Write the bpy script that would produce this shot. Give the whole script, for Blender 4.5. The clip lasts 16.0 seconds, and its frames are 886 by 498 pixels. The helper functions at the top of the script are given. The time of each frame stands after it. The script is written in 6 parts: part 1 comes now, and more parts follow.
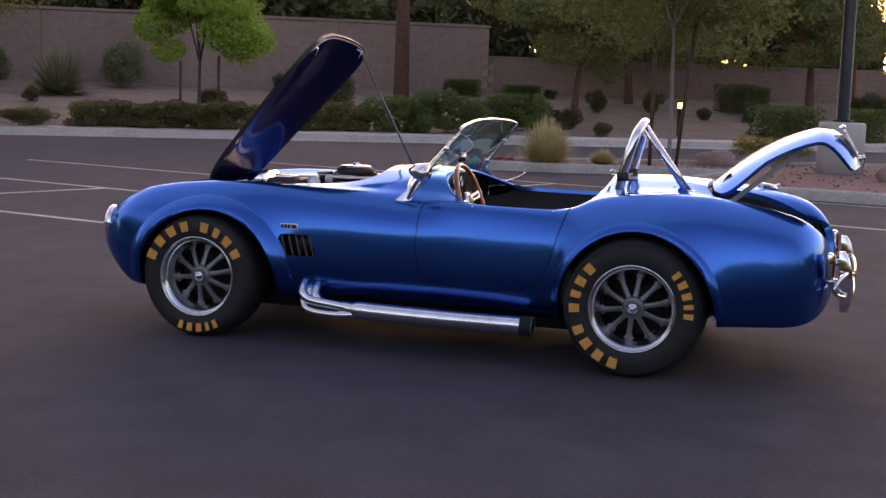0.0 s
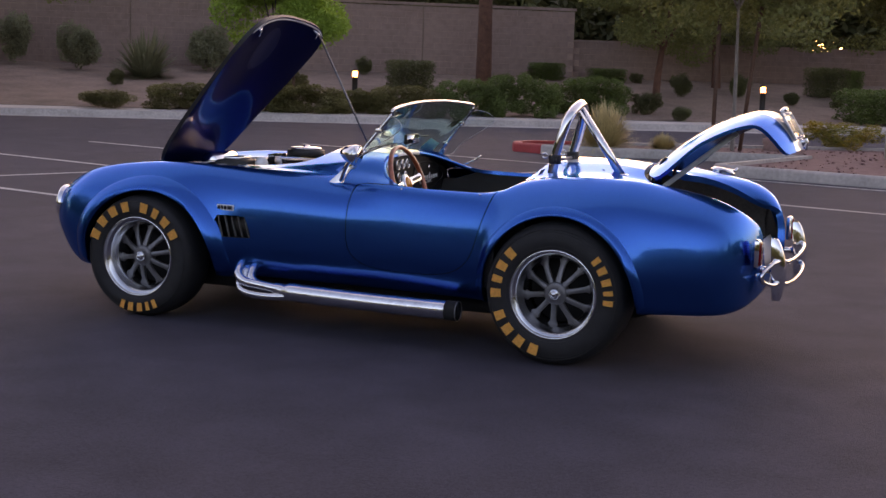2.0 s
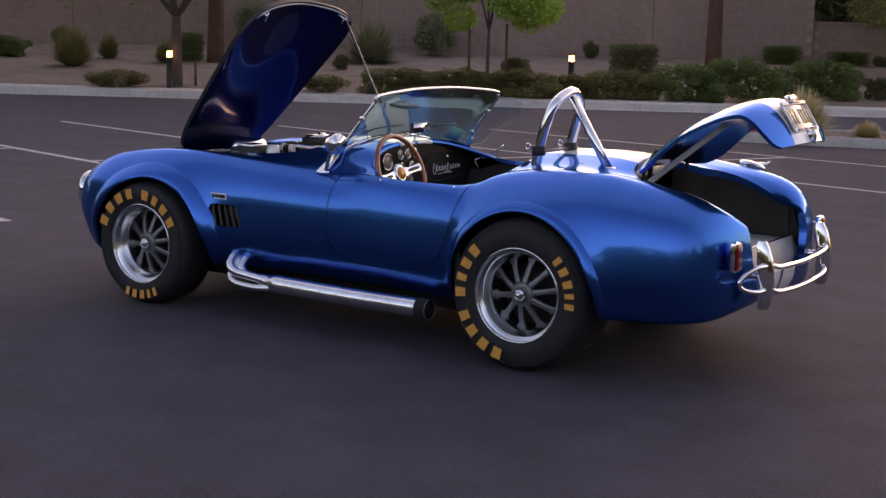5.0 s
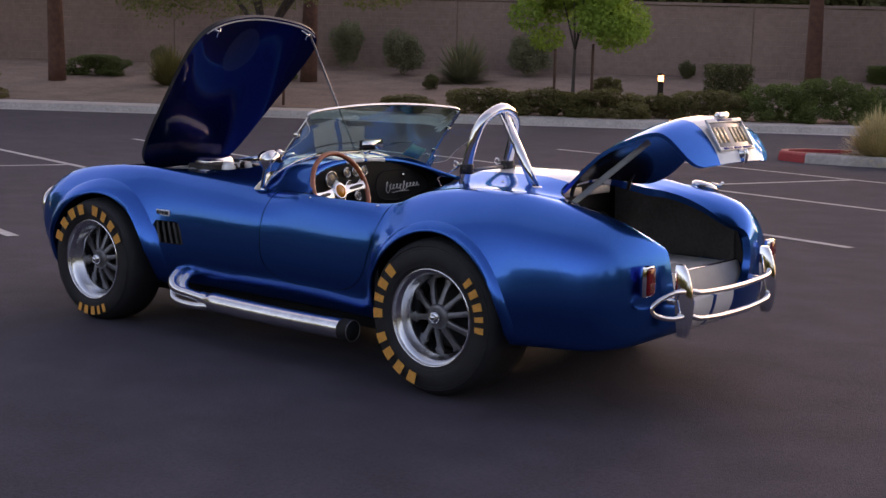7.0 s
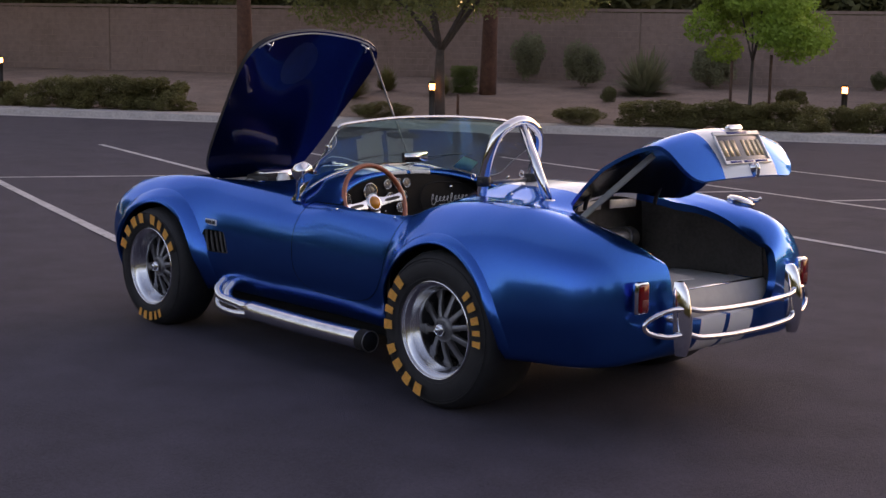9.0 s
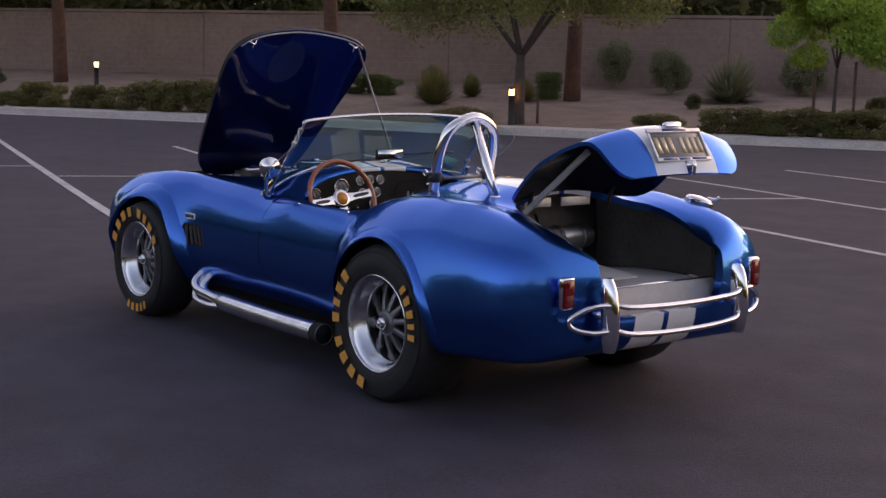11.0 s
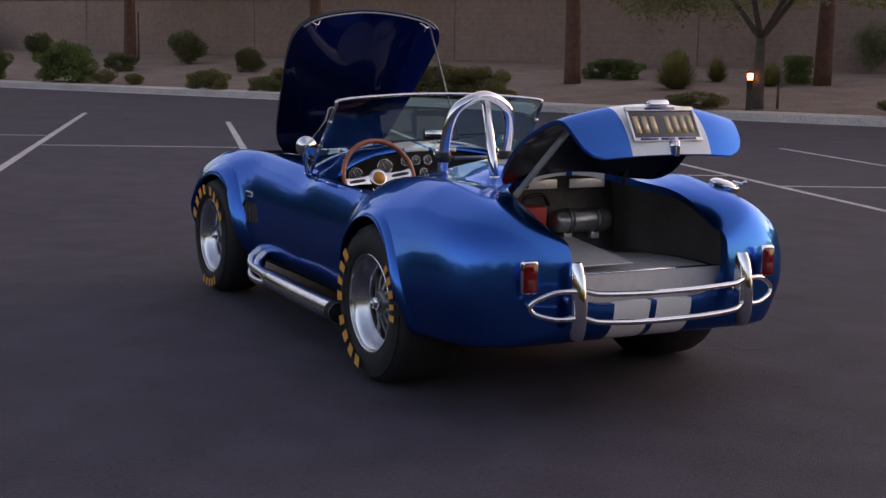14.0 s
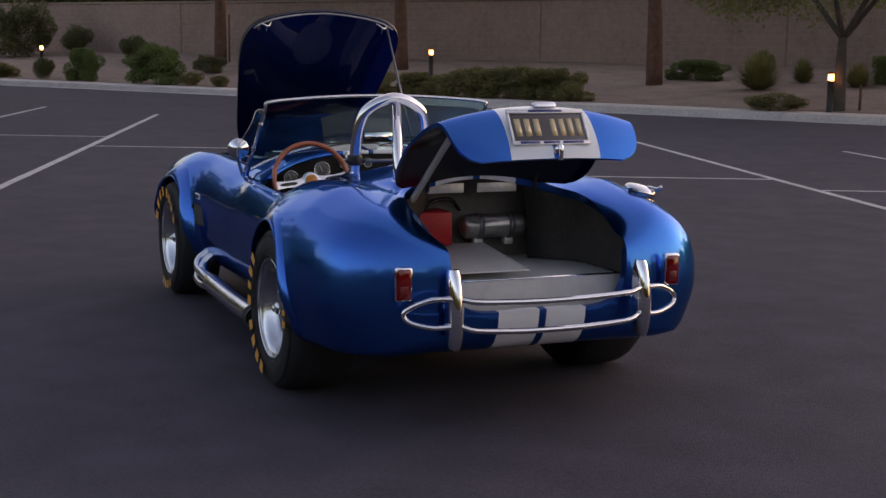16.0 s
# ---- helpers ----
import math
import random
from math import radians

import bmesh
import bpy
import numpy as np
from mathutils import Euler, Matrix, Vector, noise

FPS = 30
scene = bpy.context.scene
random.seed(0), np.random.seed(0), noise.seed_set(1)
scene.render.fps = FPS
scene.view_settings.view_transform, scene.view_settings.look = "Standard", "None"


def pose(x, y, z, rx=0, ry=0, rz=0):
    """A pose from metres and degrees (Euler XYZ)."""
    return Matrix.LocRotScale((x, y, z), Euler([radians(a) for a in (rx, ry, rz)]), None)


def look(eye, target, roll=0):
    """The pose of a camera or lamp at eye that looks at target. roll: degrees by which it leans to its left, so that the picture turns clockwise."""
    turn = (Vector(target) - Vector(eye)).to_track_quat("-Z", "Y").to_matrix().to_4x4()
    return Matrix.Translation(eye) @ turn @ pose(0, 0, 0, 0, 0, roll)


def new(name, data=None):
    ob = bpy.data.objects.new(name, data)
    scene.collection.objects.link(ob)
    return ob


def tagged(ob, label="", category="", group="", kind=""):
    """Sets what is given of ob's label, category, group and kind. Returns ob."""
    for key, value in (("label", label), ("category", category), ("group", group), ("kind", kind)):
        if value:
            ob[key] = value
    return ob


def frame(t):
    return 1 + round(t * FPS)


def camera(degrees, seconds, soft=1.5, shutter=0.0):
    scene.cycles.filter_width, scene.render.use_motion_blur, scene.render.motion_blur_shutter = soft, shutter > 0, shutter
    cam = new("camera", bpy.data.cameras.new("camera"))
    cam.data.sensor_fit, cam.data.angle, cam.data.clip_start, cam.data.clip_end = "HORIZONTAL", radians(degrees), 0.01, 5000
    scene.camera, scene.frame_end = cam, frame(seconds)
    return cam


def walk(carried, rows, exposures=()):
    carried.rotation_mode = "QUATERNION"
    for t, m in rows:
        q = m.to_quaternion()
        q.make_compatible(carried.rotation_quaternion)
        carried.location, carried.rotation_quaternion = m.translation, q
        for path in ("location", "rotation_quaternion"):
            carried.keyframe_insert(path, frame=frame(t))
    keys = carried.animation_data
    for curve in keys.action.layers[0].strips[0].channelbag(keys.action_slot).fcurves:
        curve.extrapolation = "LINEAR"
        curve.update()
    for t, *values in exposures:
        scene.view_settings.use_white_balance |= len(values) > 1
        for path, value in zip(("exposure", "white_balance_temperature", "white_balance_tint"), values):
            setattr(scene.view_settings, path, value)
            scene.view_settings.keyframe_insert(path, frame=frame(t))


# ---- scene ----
cam = camera(36.4, 16.0)
PATH = [
    (0, (3.239, -7.059, 1.412), (2.666, -5.16, 1.16), 1.9),
    (0.5, (3.447, -6.988, 1.415), (2.833, -5.103, 1.153), 1.9),
    (1, (3.65, -6.919, 1.428), (3.004, -5.046, 1.157), 1.8),
    (1.5, (3.851, -6.828, 1.436), (3.168, -4.969, 1.158), 1.9),
    (2, (4.053, -6.702, 1.425), (3.33, -4.859, 1.145), 1.9),
    (2.5, (4.256, -6.584, 1.436), (3.5, -4.754, 1.15), 1.9),
    (3, (4.444, -6.436, 1.436), (3.656, -4.62, 1.146), 2.0),
    (3.5, (4.61, -6.285, 1.427), (3.776, -4.491, 1.134), 2.0),
    (4, (4.757, -6.119, 1.448), (3.85, -4.363, 1.144), 1.9),
    (4.2, (4.826, -6.051, 1.458), (3.882, -4.315, 1.15), 1.8),
    (6.3, (5.538, -5.362, 1.469), (4.36, -3.774, 1.167), 1.4),
    (6.5, (5.592, -5.296, 1.466), (4.406, -3.713, 1.168), 1.4),
    (7, (5.726, -5.145, 1.463), (4.512, -3.583, 1.174), 1.5),
    (7.5, (5.879, -5.011, 1.482), (4.618, -3.486, 1.196), 1.3),
    (8, (6.022, -4.871, 1.475), (4.697, -3.399, 1.198), 1.2),
    (8.2, (6.082, -4.799, 1.481), (4.727, -3.355, 1.204), 1.3),
    (10.3, (6.671, -4.281, 1.457), (5.166, -2.991, 1.19), 1.3),
    (10.5, (6.709, -4.222, 1.443), (5.195, -2.942, 1.179), 1.6),
    (11, (6.819, -4.098, 1.448), (5.277, -2.854, 1.178), 1.4),
    (11.5, (6.914, -3.949, 1.435), (5.335, -2.751, 1.162), 1.3),
    (12, (7.01, -3.788, 1.431), (5.39, -2.649, 1.153), 1.2),
    (12.5, (7.12, -3.634, 1.412), (5.46, -2.554, 1.133), 1.3),
    (13, (7.207, -3.449, 1.425), (5.511, -2.429, 1.137), 1.1),
    (13.5, (7.294, -3.25, 1.431), (5.563, -2.292, 1.137), 1.0),
    (14, (7.385, -3.055, 1.437), (5.623, -2.155, 1.138), 1.0),
    (14.5, (7.468, -2.846, 1.431), (5.683, -1.996, 1.131), 1.0),
    (15, (7.542, -2.626, 1.439), (5.744, -1.805, 1.137), 1.0),
    (15.5, (7.595, -2.421, 1.448), (5.785, -1.625, 1.145), 1.0),
    (16, (7.626, -2.235, 1.447), (5.799, -1.479, 1.148), 0.8),
]
# stops, kelvin and tint of the clip's camera
EXPOSURES = [(0.0, 1.54, 9250, 44), (7.0, 1.44, 9650, 42), (11.0, 1.38, 9600, 42), (16.0, 1.21, 9700, 37)]
walk(cam, [(t, look(eye, target, roll)) for t, eye, target, roll in PATH], EXPOSURES)

# ---- daylight: a soft dusk sky, the low sun behind thin cloud ----
world = bpy.data.worlds.new("dusk_sky")
scene.world = world
world.use_nodes = True
wn = world.node_tree
wn.nodes.clear()
w_out = wn.nodes.new("ShaderNodeOutputWorld")
w_bg = wn.nodes.new("ShaderNodeBackground")
w_sky = wn.nodes.new("ShaderNodeTexSky")
w_sky.sky_type = "NISHITA"
w_sky.sun_disc = False
SUN_EL, SUN_AZ = 11.0, 350.0
w_sky.sun_elevation = radians(SUN_EL)
w_sky.sun_rotation = radians(SUN_AZ)
w_sky.air_density, w_sky.dust_density, w_sky.ozone_density = 1.2, 1.1, 2.6
w_bg.inputs["Strength"].default_value = 0.15
wn.links.new(w_sky.outputs["Color"], w_bg.inputs["Color"])
wn.links.new(w_bg.outputs["Background"], w_out.inputs["Surface"])
sun_data = bpy.data.lights.new("sun", "SUN")
sun_data.energy, sun_data.angle, sun_data.color = 0.25, radians(170), (1.0, 0.95, 0.92)
sun = new("sun", sun_data)
sun_way = Vector((math.sin(radians(SUN_AZ)) * math.cos(radians(SUN_EL)), math.cos(radians(SUN_AZ)) * math.cos(radians(SUN_EL)), math.sin(radians(SUN_EL))))
sun.matrix_world = look(sun_way * 60, (0, 0, 0))


# ---- materials ----
def mat(name, color, rough=0.6, metal=0.0, vary=0.0, scale=8.0, bump=0.0, bump_scale=60.0, coat=0.0, color2=None, spec=0.5, random=0.0, detail=6.0):
    """A surface with mottled colour (vary, or towards color2) and fine relief, in the object's own metres."""
    m = bpy.data.materials.new(name)
    m.use_nodes = True
    nt = m.node_tree
    b = nt.nodes["Principled BSDF"]
    b.inputs["Base Color"].default_value = (*color, 1)
    b.inputs["Roughness"].default_value = rough
    b.inputs["Metallic"].default_value = metal
    b.inputs["Coat Weight"].default_value = coat
    b.inputs["Coat Roughness"].default_value = 0.04
    b.inputs["Specular IOR Level"].default_value = spec
    tc = nt.nodes.new("ShaderNodeTexCoord")
    if vary or color2:
        n1 = nt.nodes.new("ShaderNodeTexNoise")
        n1.inputs["Scale"].default_value, n1.inputs["Detail"].default_value = scale, detail
        n2 = nt.nodes.new("ShaderNodeTexNoise")
        n2.inputs["Scale"].default_value, n2.inputs["Detail"].default_value = scale * 9, 3
        add = nt.nodes.new("ShaderNodeMath")
        add.operation = "ADD"
        half = nt.nodes.new("ShaderNodeMath")
        half.operation = "MULTIPLY"
        half.inputs[1].default_value = 0.5
        ramp = nt.nodes.new("ShaderNodeValToRGB")
        c2 = color2 or tuple(min(1, c * (1 + vary)) for c in color)
        c1 = color if color2 else tuple(c * (1 - vary) for c in color)
        ramp.color_ramp.elements[0].color, ramp.color_ramp.elements[0].position = (*c1, 1), 0.36
        ramp.color_ramp.elements[1].color, ramp.color_ramp.elements[1].position = (*c2, 1), 0.64
        for n in (n1, n2):
            nt.links.new(tc.outputs["Object"], n.inputs["Vector"])
        nt.links.new(n1.outputs["Fac"], add.inputs[0])
        nt.links.new(n2.outputs["Fac"], add.inputs[1])
        nt.links.new(add.outputs[0], half.inputs[0])
        nt.links.new(half.outputs[0], ramp.inputs["Fac"])
        last = ramp.outputs["Color"]
        if random:
            info = nt.nodes.new("ShaderNodeObjectInfo")
            geo = nt.nodes.new("ShaderNodeNewGeometry")
            both = nt.nodes.new("ShaderNodeMath")
            both.operation = "ADD"
            span = nt.nodes.new("ShaderNodeMapRange")
            span.inputs["From Max"].default_value = 2.0
            span.inputs["To Min"].default_value, span.inputs["To Max"].default_value = 1 - random, 1 + random
            hsv = nt.nodes.new("ShaderNodeHueSaturation")
            nt.links.new(info.outputs["Random"], both.inputs[0])
            nt.links.new(geo.outputs["Random Per Island"], both.inputs[1])
            nt.links.new(both.outputs[0], span.inputs["Value"])
            nt.links.new(span.outputs["Result"], hsv.inputs["Value"])
            nt.links.new(last, hsv.inputs["Color"])
            last = hsv.outputs["Color"]
        nt.links.new(last, b.inputs["Base Color"])
    if bump:
        n3 = nt.nodes.new("ShaderNodeTexNoise")
        n3.inputs["Scale"].default_value, n3.inputs["Detail"].default_value = bump_scale, 5
        bp = nt.nodes.new("ShaderNodeBump")
        bp.inputs["Strength"].default_value, bp.inputs["Distance"].default_value = bump, 0.01
        nt.links.new(tc.outputs["Object"], n3.inputs["Vector"])
        nt.links.new(n3.outputs["Fac"], bp.inputs["Height"])
        nt.links.new(bp.outputs["Normal"], b.inputs["Normal"])
    return m


def paint(name, stripes):
    """Metallic blue car paint under clear lacquer, with two white racing stripes along the car where asked."""
    m = mat(name, (0.0, 0.142, 0.52), 0.30, 1.0, 0.06, 700, 0.02, 900, coat=1.0)
    nt = m.node_tree
    b = nt.nodes["Principled BSDF"]
    b.inputs["Coat Roughness"].default_value = 0.015
    b.inputs["Coat IOR"].default_value = 1.25
    b.inputs["Specular Tint"].default_value = (0.0, 0.58, 1.0, 1)
    # a clearer metallic layer above the soft flake
    clear = nt.nodes.new("ShaderNodeBsdfGlossy")
    clear.inputs["Color"].default_value = (0.0, 0.142, 0.52, 1)
    clear.inputs["Roughness"].default_value = 0.07
    blend = nt.nodes.new("ShaderNodeMixShader")
    blend.inputs["Fac"].default_value = 0.38
    nt.links.new(b.outputs["BSDF"], blend.inputs[1])
    nt.links.new(clear.outputs["BSDF"], blend.inputs[2])
    nt.links.new(blend.outputs["Shader"], nt.nodes["Material Output"].inputs["Surface"])
    if stripes:
        tc = nt.nodes.new("ShaderNodeTexCoord")
        sep = nt.nodes.new("ShaderNodeSeparateXYZ")
        ab = nt.nodes.new("ShaderNodeMath")
        ab.operation = "ABSOLUTE"
        far = nt.nodes.new("ShaderNodeMath")
        far.operation = "COMPARE"
        far.inputs[1].default_value, far.inputs[2].default_value = 0.098, 0.083
        mix = nt.nodes.new("ShaderNodeMix")
        mix.data_type = "RGBA"
        old = b.inputs["Base Color"].links[0].from_socket
        nt.links.new(tc.outputs["Object"], sep.inputs[0])
        nt.links.new(sep.outputs["Y"], ab.inputs[0])
        nt.links.new(ab.outputs[0], far.inputs[0])
        nt.links.new(far.outputs[0], mix.inputs["Factor"])
        nt.links.new(old, mix.inputs["A"])
        mix.inputs["B"].default_value = (0.84, 0.84, 0.85, 1)
        nt.links.new(mix.outputs["Result"], b.inputs["Base Color"])
        less = nt.nodes.new("ShaderNodeMath")
        less.operation = "MULTIPLY_ADD"
        less.inputs[1].default_value, less.inputs[2].default_value = -1.0, 1.0
        nt.links.new(far.outputs[0], less.inputs[0])
        nt.links.new(less.outputs[0], b.inputs["Metallic"])
        share = nt.nodes.new("ShaderNodeMath")
        share.operation = "MULTIPLY"
        share.inputs[1].default_value = 0.38
        nt.links.new(less.outputs[0], share.inputs[0])
        nt.links.new(share.outputs[0], blend.inputs["Fac"])
    return m


def glass_mat(name, tint, rough=0.0, haze=0.88):
    m = bpy.data.materials.new(name)
    m.use_nodes = True
    b = m.node_tree.nodes["Principled BSDF"]
    b.inputs["Base Color"].default_value = (*tint, 1)
    b.inputs["Roughness"].default_value = rough
    b.inputs["Transmission Weight"].default_value = haze
    b.inputs["IOR"].default_value = 1.33
    return m


def thin_glass(name, tint, gloss=0.12):
    """A thin clear sheet: what lies behind shows straight through, with a faint mirror on top."""
    m = bpy.data.materials.new(name)
    m.use_nodes = True
    nt = m.node_tree
    nt.nodes.remove(nt.nodes["Principled BSDF"])
    tr, gl, mix = nt.nodes.new("ShaderNodeBsdfTransparent"), nt.nodes.new("ShaderNodeBsdfGlossy"), nt.nodes.new("ShaderNodeMixShader")
    tr.inputs["Color"].default_value = (*tint, 1)
    gl.inputs["Roughness"].default_value = 0.02
    mix.inputs["Fac"].default_value = gloss
    nt.links.new(tr.outputs[0], mix.inputs[1])
    nt.links.new(gl.outputs[0], mix.inputs[2])
    nt.links.new(mix.outputs[0], nt.nodes["Material Output"].inputs["Surface"])
    return m


def glow(name, color, strength):
    m = bpy.data.materials.new(name)
    m.use_nodes = True
    b = m.node_tree.nodes["Principled BSDF"]
    b.inputs["Base Color"].default_value = (*color, 1)
    b.inputs["Emission Color"].default_value = (*color, 1)
    b.inputs["Emission Strength"].default_value = strength
    return m


M_BLUE = paint("blue_metallic_paint", False)
M_STRIPE = paint("blue_paint_white_stripes", True)
M_CHROME = mat("chrome", (0.82, 0.82, 0.84), 0.07, 1.0, 0.04, 30, 0.02, 40)
M_POLISHED = mat("polished_alloy", (0.72, 0.73, 0.75), 0.2, 1.0, 0.08, 25, 0.04, 90)
M_PIPE = mat("brushed_pipe", (0.80, 0.80, 0.82), 0.2, 1.0, 0.15, 14, 0.05, 120)
M_ALU = mat("aluminium_sheet", (0.70, 0.70, 0.70), 0.45, 0.6, 0.1, 6, 0.05, 150)
M_SPOKE = mat("grey_cast_magnesium", (0.19, 0.19, 0.20), 0.42, 0.7, 0.25, 30, 0.15, 200)
M_RUBBER = mat("tyre_rubber", (0.016, 0.016, 0.018), 0.7, 0, 0.3, 20, 0.1, 120)
M_LETTER = mat("ochre_tyre_print", (0.90, 0.35, 0.07), 0.7, 0, 0.2, 60)
M_BLACK = mat("black_vinyl", (0.012, 0.012, 0.013), 0.5, 0, 0.3, 20, 0.15, 300)
M_DARK = mat("dark_undercoat", (0.01, 0.01, 0.011), 0.85, 0, 0.3, 10, 0.1, 90)
M_CARPET = mat("black_carpet", (0.014, 0.013, 0.013), 0.95, 0, 0.4, 60, 0.5, 500)
M_WOOD = mat("varnished_walnut", (0.36, 0.075, 0.03), 0.28, 0, 0.45, 25, coat=0.6)
M_RED = mat("red_plastic_lens", (0.20, 0.002, 0.004), 0.12, 0, 0.2, 40, coat=1.0)
M_AMBER = mat("amber_plastic", (0.6, 0.2, 0.02), 0.2, 0, 0.2, 40)
M_BATTERY = mat("red_battery_case", (0.58, 0.014, 0.020), 0.45, 0, 0.15, 12)
M_WHITE = mat("white_enamel", (0.75, 0.76, 0.78), 0.3, 0, 0.08, 12)
M_CREAM = mat("gauge_face", (0.11, 0.11, 0.112), 0.25, 0, 0.1, 40, coat=1.0)
M_DIAL = mat("gauge_marking", (0.72, 0.72, 0.7), 0.5, 0, 0.1, 40)
M_PLATE = mat("black_plate", (0.022, 0.016, 0.018), 0.3, 0, 0.2, 30, coat=1.0)
M_PLATECH = mat("beige_plate_character", (0.55, 0.42, 0.24), 0.3, 0, 0.1, 60, coat=1.0)
M_GLASS = glass_mat("clear_glass", (0.50, 0.76, 0.74), 0.0, 1.0)
M_WING = thin_glass("clear_wind_wing", (0.86, 0.94, 0.93), 0.10)
M_MIRROR = mat("mirror_glass", (0.85, 0.86, 0.88), 0.02, 1.0)
M_CAN = mat("dull_steel_canister", (0.45, 0.43, 0.41), 0.33, 0.9, 0.2, 20, 0.05, 60)
M_COPPER = mat("brown_fitting", (0.22, 0.10, 0.06), 0.4, 0.5, 0.3, 30)
M_BULK = mat("grey_brown_bulkhead_paint", (0.150, 0.133, 0.122), 0.6, 0.1, 0.2, 4, 0.03, 40)
M_LINER = mat("dark_boot_lining", (0.055, 0.050, 0.047), 0.8, 0, 0.3, 8, 0.05, 60)
M_BOOTFLOOR = mat("pale_grey_boot_floor", (0.66, 0.65, 0.64), 0.5, 0.0, 0.08, 4, 0.03, 80)
M_LOUVRE = mat("dull_grey_louvre", (0.16, 0.16, 0.15), 0.5, 0.4, 0.2, 30)
M_STEP = mat("dull_alloy_panel", (0.36, 0.36, 0.36), 0.5, 0.3, 0.08, 3, 0.02, 60)
M_STRUT = mat("painted_grey_strut", (0.50, 0.50, 0.44), 0.5, 0.0, 0.15, 30)


# ---- building helpers ----
def part(name, bm, material, parent=None, label="", smooth=True, angle=40):
    me = bpy.data.meshes.new(name)
    if angle and smooth:
        for e in bm.edges:
            if len(e.link_faces) == 2 and e.calc_face_angle(0) > radians(angle):
                e.smooth = False
    bm.to_mesh(me)
    bm.free()
    me.materials.append(material)
    if smooth:
        me.polygons.foreach_set("use_smooth", [True] * len(me.polygons))
    ob = new(name, me)
    ob.parent = parent
    if label:
        ob["label"] = label
    return ob


def thing(name, at, label, category, group="", kind=""):
    e = new(name)
    e.empty_display_size = 0.1
    e.matrix_world = at if isinstance(at, Matrix) else Matrix.Translation(at)
    bpy.context.view_layer.update()
    return tagged(e, label, category, group, kind)


def box(bm, lo, hi, bevel=0.0, m=Matrix()):
    """A box between two corners, its edges rounded by bevel."""
    lo, hi = Vector(lo), Vector(hi)
    r = bmesh.ops.create_cube(bm, size=1.0, matrix=m @ Matrix.Translation((lo + hi) / 2) @ Matrix.Diagonal((*(hi - lo), 1)))
    if bevel:
        es = list({e for v in r["verts"] for e in v.link_edges})
        bmesh.ops.bevel(bm, geom=es, offset=bevel, segments=2, affect="EDGES", profile=0.5)
    return bm


def lathe(bm, prof, m=Matrix(), n=32, closed=False):
    """Turns (radius, height) pairs round the local z."""
    rings = []
    for r, h in prof:
        rings.append([bm.verts.new(m @ Vector((r * math.cos(2 * math.pi * k / n), r * math.sin(2 * math.pi * k / n), h))) for k in range(n)])
    pairs = list(zip(rings, rings[1:])) + ([(rings[-1], rings[0])] if closed else [])
    for a, b in pairs:
        for k in range(n):
            bm.faces.new((a[k], a[(k + 1) % n], b[(k + 1) % n], b[k]))
    if not closed:
        if prof[0][0] > 1e-4:
            bm.faces.new(rings[0][::-1])
        if prof[-1][0] > 1e-4:
            bm.faces.new(rings[-1])
    return bm


def smooth_path(pts, steps=8, loop=False):
    """A Catmull-Rom line through the points."""
    p = [Vector(q) for q in pts]
    n = len(p)
    out = []
    for i in range(n if loop else n - 1):
        a, b, c, d = (p[(i - 1) % n] if loop or i else p[0] * 2 - p[1], p[i], p[(i + 1) % n], p[(i + 2) % n] if loop or i + 2 < n else p[-1] * 2 - p[-2])
        for k in range(steps):
            t = k / steps
            out.append(0.5 * ((2 * b) + (c - a) * t + (2 * a - 5 * b + 4 * c - d) * t * t + (3 * b - a - 3 * c + d) * t ** 3))
    if not loop:
        out.append(p[-1])
    return out


def tube(bm, path, r, n=12, loop=False, cap=True):
    """A round bar along a line; r a radius or one for each point."""
    path = [Vector(q) for q in path]
    rs = r if isinstance(r, (list, tuple)) else [r] * len(path)
    rings, side = [], None
    for i, q in enumerate(path):
        a, b = (path[i - 1] if i or loop else q), (path[(i + 1) % len(path)] if i + 1 < len(path) or loop else q)
        d = (b - a).normalized()
        if side is None:
            side = d.orthogonal().normalized()
        side = (side - d * side.dot(d)).normalized()
        up = d.cross(side)
        rings.append([bm.verts.new(q + rs[i] * (math.cos(2 * math.pi * k / n) * side + math.sin(2 * math.pi * k / n) * up)) for k in range(n)])
    for a, b in list(zip(rings, rings[1:])) + ([(rings[-1], rings[0])] if loop else []):
        off = min(range(n), key=lambda s: (a[0].co - b[s].co).length) if loop and b is rings[0] else 0
        for k in range(n):
            bm.faces.new((a[k], a[(k + 1) % n], b[(k + 1 + off) % n], b[(k + off) % n]))
    if cap and not loop:
        bm.faces.new(rings[0][::-1])
        bm.faces.new(rings[-1])
    return bm


def sheet(bm, rows, thick=0.0, loop=False):
    """Faces between rows of points; thick pushes a second skin below and closes the rim."""
    vs = [[bm.verts.new(q) for q in row] for row in rows]
    fs = [bm.faces.new((a[k], a[k + 1], b[k + 1], b[k])) for a, b in zip(vs, vs[1:]) for k in range(len(a) - 1)]
    if thick:
        bm.normal_update()
        bmesh.ops.solidify(bm, geom=fs, thickness=thick)
    return bm


